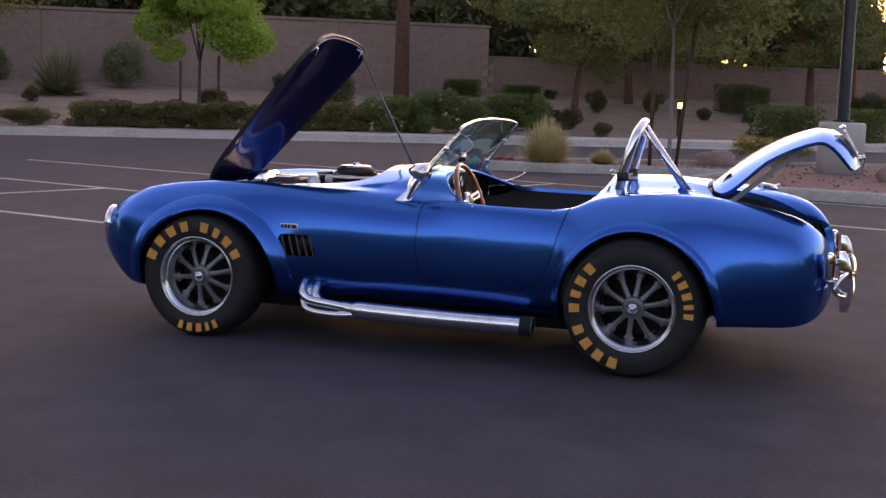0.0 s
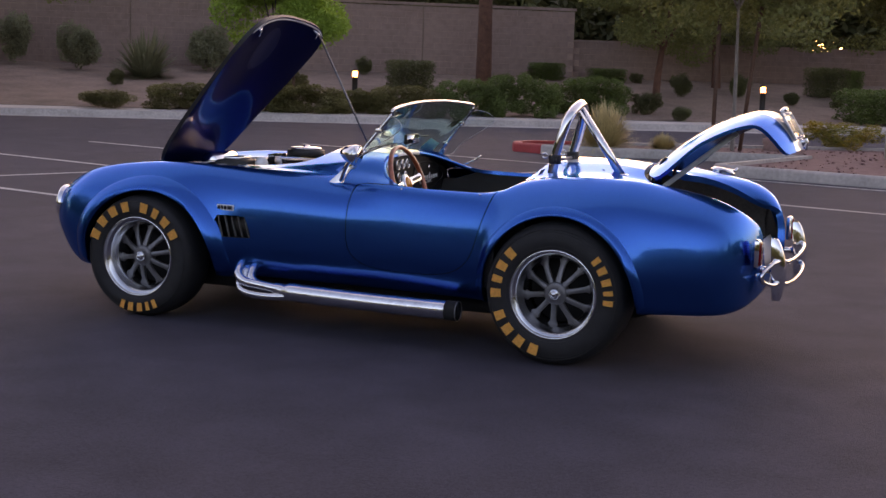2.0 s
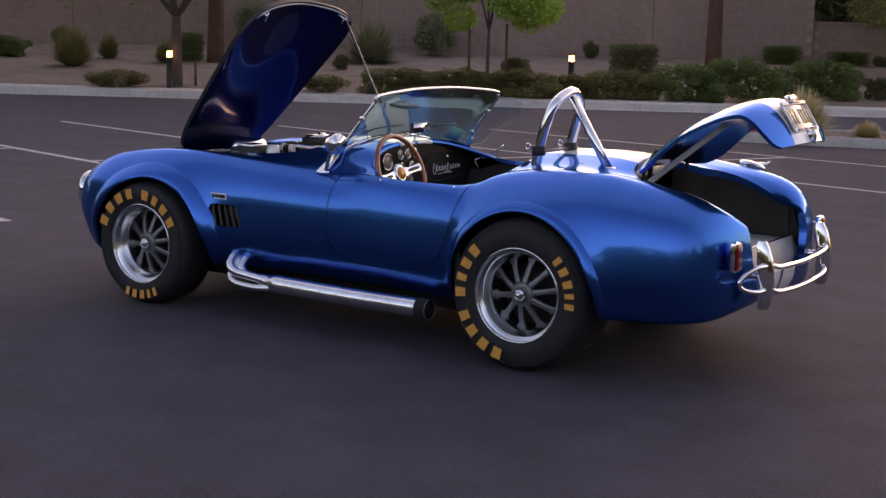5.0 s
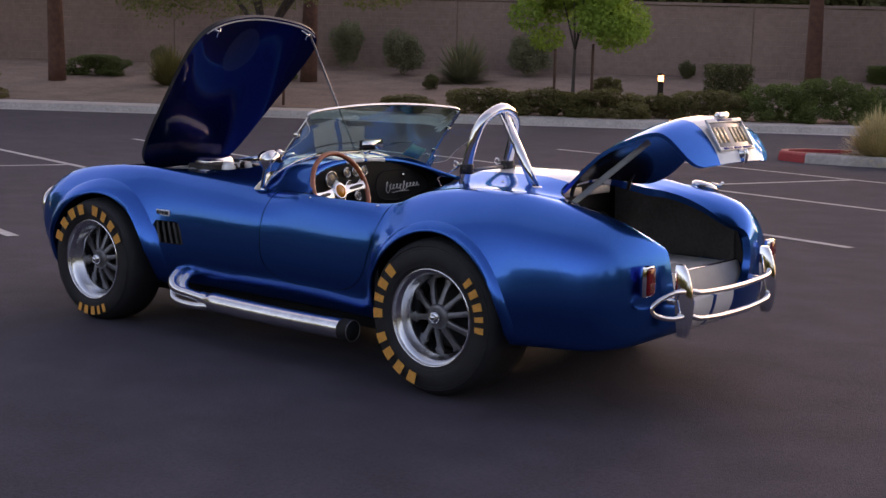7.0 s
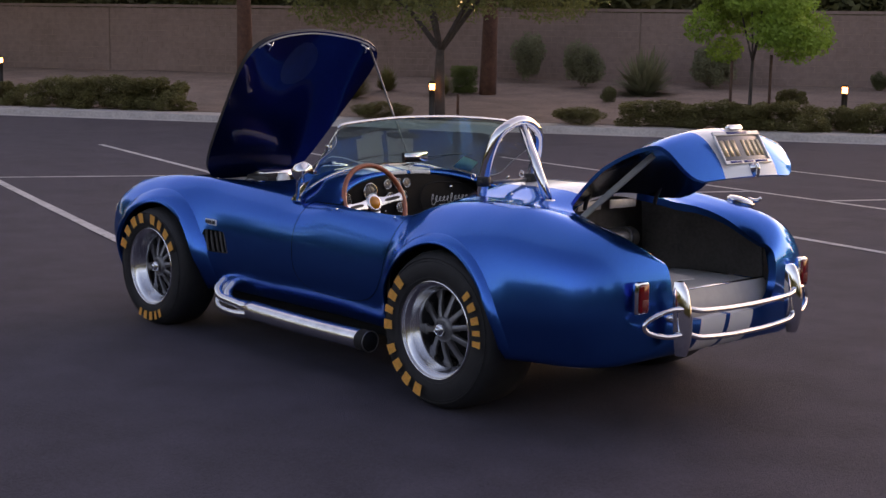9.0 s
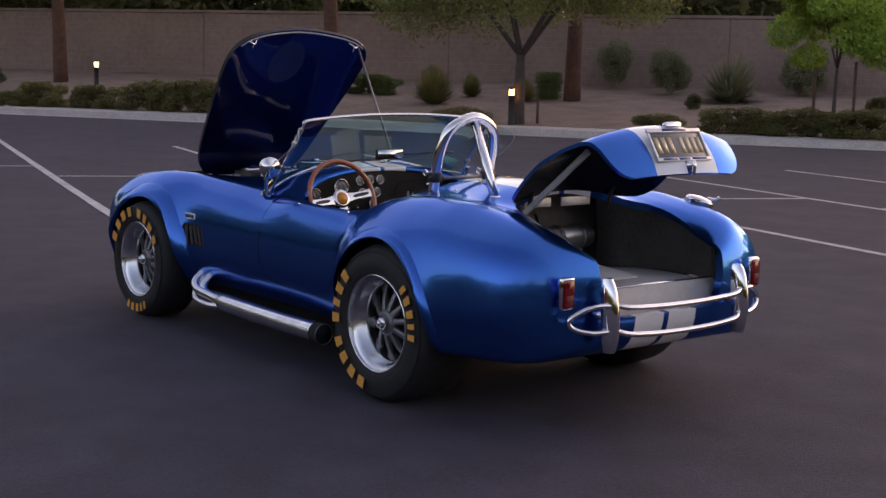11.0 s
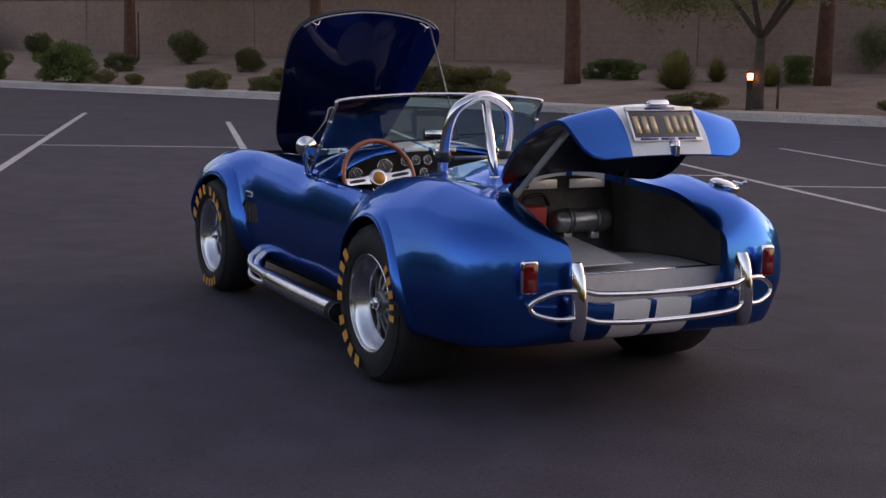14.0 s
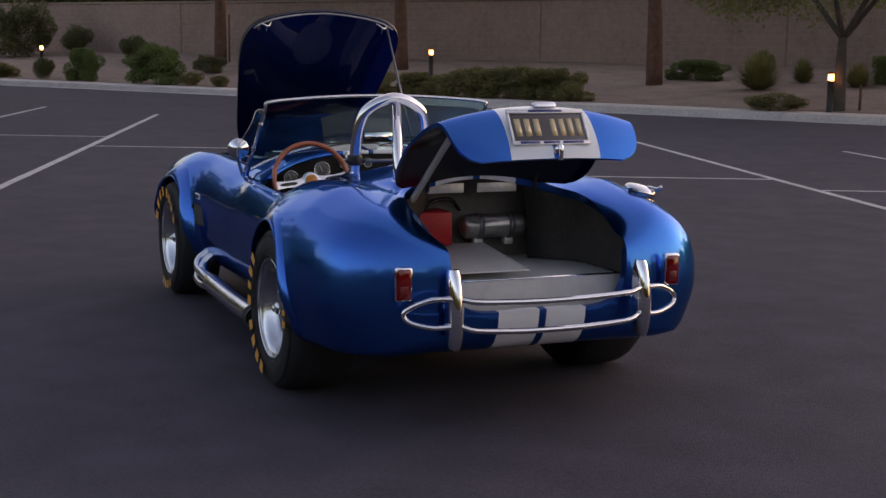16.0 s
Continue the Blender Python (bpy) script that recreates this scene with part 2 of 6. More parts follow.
def curve_of(pairs):
    """A smooth monotone-by-parts function through (x, value) pairs."""
    xs, ys = [float(a) for a, _ in pairs], [float(b) for _, b in pairs]
    d = [(ys[i + 1] - ys[i]) / (xs[i + 1] - xs[i]) for i in range(len(xs) - 1)]
    m = [d[0]] + [0 if d[i] * d[i + 1] <= 0 else 2 * d[i] * d[i + 1] / (d[i] + d[i + 1]) for i in range(len(d) - 1)] + [d[-1]]

    def value(x):
        if x <= xs[0]:
            return ys[0]
        if x >= xs[-1]:
            return ys[-1]
        i = max(k for k in range(len(xs) - 1) if xs[k] <= x)
        h = xs[i + 1] - xs[i]
        t = (x - xs[i]) / h
        return (1 + 2 * t) * (1 - t) ** 2 * ys[i] + t * (1 - t) ** 2 * h * m[i] + t * t * (3 - 2 * t) * ys[i + 1] + t * t * (t - 1) * h * m[i + 1]

    return value

# ---- the lay of the land: kerb line, parking rows, wall ----
KERB = Vector((-15.0, 18.9))          # a point on the far kerb
ALONG = Vector((0.85, 0.527))         # along that kerb
AWAY = Vector((-0.527, 0.85))         # from the lot towards the wall
S_KERB, S_WALL = 23.95, 37.0


def spot(a, s):
    """The plan point a metres along the kerb and s metres out towards the wall."""
    q = KERB + ALONG * a + AWAY * (s - S_KERB)
    return q.x, q.y


def fall(x, y):
    """Height of the asphalt: a faint crown round the car, falling gently towards the kerb."""
    s = x * AWAY.x + y * AWAY.y
    crown = 0.0225 * max(0.0, 1 - ((x - 1.15) ** 2 + y * y) / 100) ** 2
    return crown - 0.0071 * min(max(0.0, s - 1.5), 24.0)


def bank(a, s):
    """Height of the planted bank behind the kerb."""
    t = (s - S_KERB - 1.5) / (S_WALL - S_KERB - 1.5)
    base = 0.0 if t <= 0 else 0.9 * t ** 1.1
    return base + (0.05 * noise.noise(Vector((a * 0.35, s * 0.5, 0))) * min(1, max(0, t * 4)))


M_ASPHALT = mat("worn_asphalt", (0.0525, 0.0490, 0.0665), 0.88, 0, 0.13, 0.35, 0.7, 140, spec=0.25)
nt = M_ASPHALT.node_tree
grain = nt.nodes.new("ShaderNodeTexNoise")
grain.inputs["Scale"].default_value, grain.inputs["Detail"].default_value = 85.0, 4.0
wear = nt.nodes.new("ShaderNodeTexNoise")
wear.inputs["Scale"].default_value, wear.inputs["Detail"].default_value = 1.6, 8.0
both = nt.nodes.new("ShaderNodeMath")
both.operation = "MULTIPLY_ADD"
both.inputs[1].default_value = 0.55
span = nt.nodes.new("ShaderNodeMapRange")
span.inputs["From Min"].default_value, span.inputs["From Max"].default_value = 0.55, 1.0
span.inputs["To Min"].default_value, span.inputs["To Max"].default_value = 0.78, 1.22
hsv = nt.nodes.new("ShaderNodeHueSaturation")
coord = nt.nodes.new("ShaderNodeTexCoord")
colour = nt.nodes["Principled BSDF"].inputs["Base Color"]
nt.links.new(colour.links[0].from_socket, hsv.inputs["Color"])
for n in (grain, wear):
    nt.links.new(coord.outputs["Object"], n.inputs["Vector"])
nt.links.new(wear.outputs["Fac"], both.inputs[0])
nt.links.new(grain.outputs["Fac"], both.inputs[2])
nt.links.new(both.outputs[0], span.inputs["Value"])
nt.links.new(span.outputs["Result"], hsv.inputs["Value"])
nt.links.new(hsv.outputs["Color"], colour)
M_LINE = mat("worn_white_line", (0.42, 0.42, 0.43), 0.8, 0, 0.35, 6, 0.3, 200)
M_CONCRETE = mat("kerb_concrete", (0.42, 0.38, 0.36), 0.85, 0, 0.2, 2.0, 0.3, 90)
M_REDKERB = mat("red_painted_kerb", (0.42, 0.035, 0.04), 0.6, 0, 0.25, 6, 0.3, 90)
M_GRAVEL = mat("pinkish_desert_gravel", (0.225, 0.155, 0.124), 0.95, 0, 0.28, 1.2, 0.8, 70)
M_REDGRAVEL = mat("red_lava_gravel", (0.19, 0.10, 0.098), 0.95, 0, 0.35, 8, 0.9, 60)
M_BLOCK = mat("tan_wall_block", (0.270, 0.184, 0.162), 0.92, 0, 0.16, 0.55, 0.4, 60, random=0.035)
M_MORTAR = mat("wall_mortar", (0.345, 0.235, 0.20), 0.95, 0, 0.2, 4, 0.4, 80)

# asphalt: one sheet to the horizon, finer round the lot
bm = bmesh.new()
xs = [-900, -300, -120] + [-70 + 4 * k for k in range(15)] + [-11 + k for k in range(24)] + [14 + 4 * k for k in range(15)] + [120, 300, 900]
ys = [-900, -300, -120] + [-60 + 4 * k for k in range(13)] + [-11 + k for k in range(22)] + [12 + 4 * k for k in range(14)] + [120, 300, 900]
grid = []
for x in xs:
    row = []
    for y in ys:
        row.append(bm.verts.new((x, y, fall(x, y))))
    grid.append(row)
for i in range(len(xs) - 1):
    for j in range(len(ys) - 1):
        bm.faces.new((grid[i][j], grid[i + 1][j], grid[i + 1][j + 1], grid[i][j + 1]))
tagged(part("ground", bm, M_ASPHALT, angle=0), "dark grey worn asphalt of a parking lot", "asphalt", kind="structure")

# parking lines: stall dividers and the staggered centre line of the angled rows
U, V = Vector((0.9605, -0.2784)), Vector((0.2784, 0.9605))


def painted_line(a, b, w=0.1):
    """A thin painted strip from a to b (u, v of the parking grid)."""
    pa, pb = U * a[0] + V * a[1], U * b[0] + V * b[1]
    d = (pb - pa).normalized()
    n = Vector((-d.y, d.x)) * (w / 2)
    bm = bmesh.new()
    count = max(2, int((pb - pa).length / 0.5))
    rng = random.Random(int(pa.x * 91 + pa.y * 37))
    rows = []
    for k in range(count + 1):
        q = pa.lerp(pb, k / count)
        j = 1 + rng.uniform(-0.06, 0.06)
        rows.append([Vector((*(q - n * j), fall(*(q - n)) + 0.006)), Vector((*(q + n * j), fall(*(q + n)) + 0.006))])
    sheet(bm, rows)
    bm.normal_update()
    if bm.faces[:][0].normal.z < 0:
        bmesh.ops.reverse_faces(bm, faces=bm.faces[:])
    return tagged(part("road_marking", bm, M_LINE), "worn white painted parking line on asphalt", "parking line", "parking lines", "structure")


LINES = ((-8.6, -27.3, -8.1), (-5.75, -24.2, -6.4), (-2.92, -21.15, -4.75), (-0.08, -18.2, -3.06), (2.74, -16.1, -1.4), (5.55, -14.1, 0.22), (8.40, -12.05, 1.9), (11.4, -10.2, 3.5))
for v, far_end, near_end in LINES:
    painted_line((far_end, v), (near_end, v))
for v0, v1, u in ((-8.6, -5.75, -15.9), (-5.75, -2.92, -13.75), (-2.92, -0.08, -11.45), (-0.08, 2.74, -9.5), (2.74, 5.55, -7.32), (5.55, 8.40, -5.82), (8.40, 11.4, -4.33)):
    painted_line((u - 0.12, v0 + 0.06), (u + 0.1, v1 - 0.06))


def kerb_run(a0, a1):
    """A stretch of the far kerb: face, rounded nose and gutter."""
    prof = [(-0.42, -0.012), (-0.02, 0.004), (0.0, 0.02), (0.02, 0.13), (0.05, 0.15), (0.17, 0.152)]
    rows = []
    n = int((a1 - a0) / 1.5) + 1
    for k in range(n + 1):
        a = a0 + (a1 - a0) * k / n
        rows.append([Vector((*spot(a, S_KERB + d), fall(*spot(a, S_KERB)) + h + 0.01)) for d, h in prof])
    bm = sheet(bmesh.new(), rows)
    bm.normal_update()
    if sum(f.normal.z for f in bm.faces) < 0:
        bmesh.ops.reverse_faces(bm, faces=bm.faces[:])
    return part("kerb", bm, M_CONCRETE, angle=60)


tagged(kerb_run(-60, 60), "pale concrete kerb with gutter along the planted bank", "kerb", kind="structure")
bm = bmesh.new()
rows = [[Vector((*spot(a, S_KERB + d), -0.005 + 0.002 * d)) for d in (0.175, 0.9, 1.65)] for a in [-60 + 2 * k for k in range(61)]]
sheet(bm, rows)
bmesh.ops.recalc_face_normals(bm, faces=bm.faces[:])
tagged(part("pavement", bm, mat("pale_pavement_concrete", (0.50, 0.455, 0.43), 0.88, 0, 0.14, 1.2, 0.3, 80)), "narrow pale concrete pavement behind the kerb", "pavement", kind="structure")
bm = bmesh.new()
rows = [[Vector((*spot(a, s), bank(a, s) + 0.004)) for s in [S_KERB + 1.6 + 0.6 * k for k in range(22)]] for a in [-62 + 1.0 * k for k in range(145)]]
sheet(bm, rows)
bmesh.ops.recalc_face_normals(bm, faces=bm.faces[:])
tagged(part("planted_bank", bm, M_GRAVEL), "sloping bank of pinkish desert gravel below the wall", "gravel", kind="structure")

# ---- the roadster: x runs to its tail, y to its right, front axle at x = 0, rear axle at 2.286 ----
car = thing("sports_car", (0, 0.012, 0), "metallic blue open roadster with white stripes, bonnet and boot raised", "car")
WB = 2.286
Z_BOT = curve_of([(-0.8, 0.37), (-0.6, 0.33), (-0.4, 0.265), (0.45, 0.26), (0.6, 0.275), (1.9, 0.275), (2.7, 0.305), (2.9, 0.312), (3.2, 0.30)])
Y_BOT = curve_of([(-0.8, 0.60), (-0.4, 0.70), (0, 0.73), (0.55, 0.64), (1.2, 0.63), (1.88, 0.665), (1.98, 0.735), (2.3, 0.78), (2.75, 0.77), (3.2, 0.66)])
Y_WIDE = curve_of([(-0.8, 0.72), (-0.4, 0.765), (0, 0.785), (0.35, 0.765), (0.6, 0.72), (1.2, 0.715), (1.8, 0.733), (1.88, 0.737), (1.98, 0.796), (2.1, 0.826), (2.3, 0.845), (2.6, 0.845), (2.9, 0.812), (3.2, 0.78)])
Z_WIDE = curve_of([(-0.8, 0.5), (0, 0.5), (0.6, 0.46), (1.5, 0.47), (2.3, 0.52), (3.2, 0.53)])
Y_SHLD = curve_of([(-0.8, 0.67), (-0.4, 0.73), (0, 0.745), (0.5, 0.702), (1.2, 0.704), (1.88, 0.722), (1.98, 0.742), (2.1, 0.768), (2.4, 0.79), (2.8, 0.775), (3.2, 0.73)])
Y_CRWN = curve_of([(-0.8, 0.55), (-0.3, 0.60), (0, 0.60), (0.5, 0.585), (1.1, 0.60), (1.4, 0.650), (1.9, 0.650), (2.1, 0.62), (2.4, 0.60), (2.8, 0.598), (3.2, 0.575)])
Z_CRWN = curve_of([(-0.8, 0.655), (-0.53, 0.735), (-0.34, 0.785), (-0.14, 0.815), (0.05, 0.83), (0.2, 0.832), (0.42, 0.824), (0.8, 0.808), (1.08, 0.789), (1.4, 0.782), (1.85, 0.780), (1.95, 0.795), (2.03, 0.83), (2.12, 0.856), (2.25, 0.876), (2.4, 0.887), (2.56, 0.888), (2.72, 0.869), (2.85, 0.849), (3.0, 0.820), (3.1, 0.792), (3.2, 0.755)])
Z_VALL = curve_of([(-0.8, 0.65), (-0.4, 0.745), (0, 0.80), (0.5, 0.828), (0.9, 0.862), (1.15, 0.895), (1.33, 0.868), (1.45, 0.80), (1.9, 0.80), (2.08, 0.888), (2.4, 0.895), (2.58, 0.872), (2.72, 0.848), (2.86, 0.796), (3.0, 0.722), (3.1, 0.640), (3.2, 0.54)])
Z_MID = curve_of([(-0.8, 0.66), (-0.4, 0.755), (0, 0.825), (0.5, 0.88), (1.0, 0.935), (1.18, 0.917), (1.3, 0.910), (1.7, 0.925), (2.1, 0.945), (2.35, 0.95), (2.55, 0.937), (2.8, 0.893), (3.0, 0.85), (3.2, 0.80)])
ARCH = ((0.045, 0.325, 0.392, 0.372, 0.016), (2.298, 0.335, 0.385, 0.395, 0.014))
NOSE, TAIL = (-0.22, -0.80), (2.72, 3.188)


def arch_r(a, x, z):
    return math.hypot((x - a[0]) / a[2], (z - a[1]) / a[3])


def body_row(x, k, mid):
    """Half a section of the body from the sill to the centre line, drawn in towards mid by k."""
    zw, zc = Z_WIDE(x), Z_CRWN(x)
    full = min(1, max(0, (x - 2.45) / 0.25))
    yv = 0.40 - 0.07 * full
    p = [(Y_BOT(x) - 0.08, Z_BOT(x) - 0.01), (Y_BOT(x), Z_BOT(x)), ((Y_BOT(x) + Y_WIDE(x) * 1.6) / 2.6, (Z_BOT(x) + zw) / 2 - 0.02), (Y_WIDE(x), zw), (Y_SHLD(x), zw + 0.64 * (zc - zw)), (Y_CRWN(x), zc), (yv + 0.46 * (Y_CRWN(x) - yv), Z_VALL(x) + (0.5 + 0.30 * full) * (zc - Z_VALL(x))), (yv, Z_VALL(x)), (0, Z_MID(x)), (-yv, Z_VALL(x))]
    pts = [Vector((0, y, z)) for y, z in p]
    steps = (5, 6, 7, 8, 6, 5, 9)
    out = [Vector((0, p[0][0] * f, p[0][1] - 0.004)) for f in (0.0, 0.4, 0.75, 1.0)]
    for i in range(1, 8):
        a, b, c, d = pts[i - 1], pts[i], pts[i + 1], pts[i + 2]
        ta, tb, tc = (math.sqrt((v - u).length) for u, v in ((a, b), (b, c), (c, d)))
        for n in range(steps[i - 1]):
            t = n / steps[i - 1]
            m1 = ((b - a) / ta - (c - a) / (ta + tb) + (c - b) / tb) * tb
            m2 = ((c - b) / tb - (d - b) / (tb + tc) + (d - c) / tc) * tb
            out.append((2 * t ** 3 - 3 * t * t + 1) * b + (t ** 3 - 2 * t * t + t) * m1 + (-2 * t ** 3 + 3 * t * t) * c + (t ** 3 - t * t) * m2)
    out.append(pts[8])
    row = []
    for v in out:
        y, z = v.y * k, mid + (v.z - mid) * (k ** 0.8 if v.z < mid and x > 2 else k)
        for a in ARCH:
            r = arch_r(a, x, z)
            if r < 1.7:
                y += a[4] * math.exp(-((r - 1.0) / 0.13) ** 2) * min(1, max(0, (y - 0.5) / 0.18))
        row.append(Vector((x, y, z)))
    return row


def body_rows():
    st = []
    for i in range(1, 19):
        th = math.pi / 2 * i / 18
        u = math.cos(th) ** 0.75 if i < 18 else 0.0
        st.append((NOSE[0] + (NOSE[1] - NOSE[0]) * u, u, 3.0, 0.50))
    st = [(x, (max(1e-4, 1 - u ** n)) ** 0.45, mid) for x, u, n, mid in st]
    st += [(NOSE[0] + (TAIL[0] - NOSE[0]) * i / 96, 1.0, 0.5) for i in range(1, 97)]
    for i in range(1, 24):
        u = math.sin(math.pi / 2 * i / 24) ** 0.72
        st.append((TAIL[0] + (TAIL[1] - TAIL[0]) * u, (max(1e-4, 1 - u ** 5.6)) ** 0.45, 0.53))
    return [(body_row(x, k, mid)) for x, k, mid in st]


ROWS_BODY = body_rows()


def body_bm():
    """The whole outer skin, uncut, with a smooth normal kept at every vertex."""
    bm = bmesh.new()
    vs = []
    for row in ROWS_BODY:
        left = [bm.verts.new((v.x, -v.y, v.z)) for v in row]
        right = [bm.verts.new(v) for v in row[-2::-1]]
        vs.append(left + right[:-1])
    for a, b in zip(vs, vs[1:]):
        for k in range(len(a)):
            n = (k + 1) % len(a)
            bm.faces.new((a[k], b[k], b[n], a[n]))
    for ring in (vs[0], vs[-1]):
        mid = bm.verts.new(sum((v.co for v in ring), Vector()) / len(ring))
        for k in range(len(ring)):
            bm.faces.new((ring[k], ring[(k + 1) % len(ring)], mid))
    bmesh.ops.recalc_face_normals(bm, faces=bm.faces[:])
    bm.normal_update()
    if sum(f.normal.z * f.calc_area() for f in bm.faces if f.calc_center_median().z > 0.7) < 0:
        bmesh.ops.reverse_faces(bm, faces=bm.faces[:])
        bm.normal_update()
    return bm, {v: v.normal.copy() for v in bm.verts}


def cut(bm, nor, g):
    """Cuts the skin along g = 0 and drops what lies inside (g < 0). Returns the rim's edges."""
    val = {v: g(v.co) for v in bm.verts}
    zero = set()
    for e in list(bm.edges):
        a, b = e.verts
        if val[a] * val[b] < 0:
            lo, hi = 0.0, 1.0
            for _ in range(14):
                t = (lo + hi) / 2
                if g(a.co.lerp(b.co, t)) * val[a] > 0:
                    lo = t
                else:
                    hi = t
            n = nor[a].lerp(nor[b], lo).normalized()
            _, v = bmesh.utils.edge_split(e, a, lo)
            val[v], nor[v] = 0.0, n
            zero.add(v)
    for f in list(bm.faces):
        z = [v for v in f.verts if v in zero]
        if len(z) == 2:
            try:
                bmesh.utils.face_split(f, z[0], z[1])
            except ValueError:
                pass
        elif len(z) == 4:
            try:
                bmesh.utils.face_split(f, z[0], z[1])
            except ValueError:
                pass
    gone = [f for f in bm.faces if min((val[v] for v in f.verts), key=lambda q: -abs(q)) < 0]
    bmesh.ops.delete(bm, geom=gone, context="FACES")
    rim = []
    for e in bm.edges:
        if len(e.link_faces) == 1 and e.verts[0] in zero and e.verts[1] in zero:
            rim.append(tuple((v.co.copy(), nor[v].copy()) for v in e.verts))
    return rim


def biggest(bm):
    """Keeps only the largest connected sheet."""
    left, best = set(bm.faces), []
    while left:
        stack, some = [left.pop()], []
        while stack:
            f = stack.pop()
            some.append(f)
            for e in f.edges:
                for h in e.link_faces:
                    if h in left:
                        left.remove(h)
                        stack.append(h)
        if len(some) > len(best):
            best = some
    keep = set(best)
    bmesh.ops.delete(bm, geom=[f for f in bm.faces if f not in keep], context="FACES")
    bmesh.ops.delete(bm, geom=[v for v in bm.verts if not v.link_faces], context="VERTS")


def skin_part(name, bm, nor, material, parent, label=""):
    """Links a cut skin with the uncut surface's normals."""
    bm.verts.index_update()
    ns = [nor[v][:] for v in bm.verts]
    me = bpy.data.meshes.new(name)
    bm.to_mesh(me)
    bm.free()
    me.materials.append(material)
    me.polygons.foreach_set("use_smooth", [True] * len(me.polygons))
    me.normals_split_custom_set_from_vertices(ns)
    ob = new(name, me)
    ob.parent = parent
    if label:
        ob["label"] = label
    return ob


def rim_part(name, rim, depth, material, parent, way=None, label=""):
    """The turned-in lip along a cut edge."""
    bm = bmesh.new()
    vs = {}

    def at(co, n, d):
        key = (round(co.x, 4), round(co.y, 4), round(co.z, 4), d)
        if key not in vs:
            vs[key] = bm.verts.new(co + (way(co) if way else -n) * d)
        return vs[key]

    for (a, na), (b, nb) in rim:
        q = [at(a, na, 0.0), at(b, nb, 0.0), at(b, nb, depth), at(a, na, depth)]
        if len(set(q)) == 4:
            try:
                bm.faces.new(q)
            except ValueError:
                pass
    bmesh.ops.recalc_face_normals(bm, faces=bm.faces[:])
    return part(name, bm, material, parent, label)


def power(a, b, n):
    return abs(a) ** n + abs(b) ** n - 1


def g_arch(q):
    if abs(q.y) < 0.42:
        return 1.0
    return min(arch_r(ARCH[0], q.x, q.z), arch_r(ARCH[1], q.x, q.z)) - 1.0


def g_cockpit(q):
    if q.z < 0.6:
        return 1.0
    return power((q.x - 1.62) / 0.44, q.y / 0.630, 2.7 if q.x < 1.62 else 4.6)


def g_hood(q):
    if q.z < 0.55 or q.x > 1.2:
        return 1.0
    return power((q.x - 0.312) / 0.527, q.y / (0.415 + 0.135 * (q.x - 0.312)), 5.5)


def g_bay(q):
    if q.z < 0.55 or q.x > 1.2:
        return 1.0
    return power((q.x - 0.315) / 0.515, q.y / (0.385 + 0.06 * (q.x - 0.315)), 4.0)


def g_boot(q):
    if q.x < 2.4:
        return 1.0
    w = (q.x - 2.565) + (0.938 - q.z)
    return power((w - 0.535) / 0.55, q.y / (0.43 - 0.075 * min(w, 0.8)), 2.7 if w < 0.535 else 6.5)


def g_door(q):
    if abs(q.y) < 0.5 or q.x < 1.0 or q.x > 2.1:
        return 1.0
    xl, xr = 1.178, 1.885 + 0.27 * (min(q.z, 0.8) - 0.62)
    xm, hw = (xl + xr) / 2, (xr - xl) / 2
    if q.z > 0.59:
        rise = 0.0 if q.x > 1.42 else (q.z - 0.59) / 0.206
        return (power((q.x - xm) / hw, rise, 14) + 1) ** (1 / 14) - 1 if q.x < xm else abs(q.x - xm) / hw - 1
    return (power((q.x - xm) / hw, (q.z - 0.59) / 0.212, 3.4) + 1) ** (1 / 3.4) - 1


def side_y(x, z):
    """Half width of the body at a height on the flank."""
    row = min(ROWS_BODY, key=lambda r: abs(r[0].x - x))
    some = [v for v in row if v.y > 0.5]
    i = min(range(len(some) - 1), key=lambda n: abs((some[n].z + some[n + 1].z) / 2 - z))
    u, v = some[i], some[i + 1]
    return u.y + (v.y - u.y) * min(1, max(0, (z - u.z) / (v.z - u.z + 1e-9)))


def g_vent(q):
    if abs(q.y) < 0.5 or q.x > 0.9 or q.x < 0.3:
        return 1.0
    u = (q.x - 0.540 - 0.30 * (0.535 - q.z)) / 0.090
    return power(u, (q.z - 0.535) / 0.056, 9)


body, nor = body_bm()
rim_arch = cut(body, nor, g_arch)
rim_cockpit = cut(body, nor, g_cockpit)
rim_hood = cut(body, nor, g_bay)
rim_boot = cut(body, nor, g_boot)
rim_vent = cut(body, nor, g_vent)
cut(body, nor, lambda q: g_door(q) - 0.007)
biggest(body)
skin_part("body", body, nor, M_STRIPE, car, "metallic blue bodywork with two white stripes")
for side in (-1, 1):
    for x0 in (-1.0, 1.2):
        some = [e for e in rim_arch if e[0][0].y * side > 0 and x0 < e[0][0].x < x0 + 2.2]
        rim_part("wheel_arch_lip", some, 0.045, M_BLUE, car, lambda q: Vector((0, -1 if q.y > 0 else 1, 0)))
    rim_part("vent_lip", [e for e in rim_vent if e[0][0].y * side > 0], 0.03, M_BLACK, car, lambda q: Vector((0, -1 if q.y > 0 else 1, 0)))
rim_part("cockpit_rim", rim_cockpit, 0.02, M_BLUE, car)
rim_part("bonnet_channel", rim_hood, 0.03, M_WHITE, car)
rim_part("boot_channel", rim_boot, 0.035, M_STRIPE, car)
for side in (-1, 1):
    bm, nd = body_bm()
    cut(bm, nd, g_cockpit)
    cut(bm, nd, lambda q: -(g_door(q) + 0.007) if q.y * side > 0 else -1.0)
    biggest(bm)
    skin_part("door", bm, nd, M_BLUE, car)

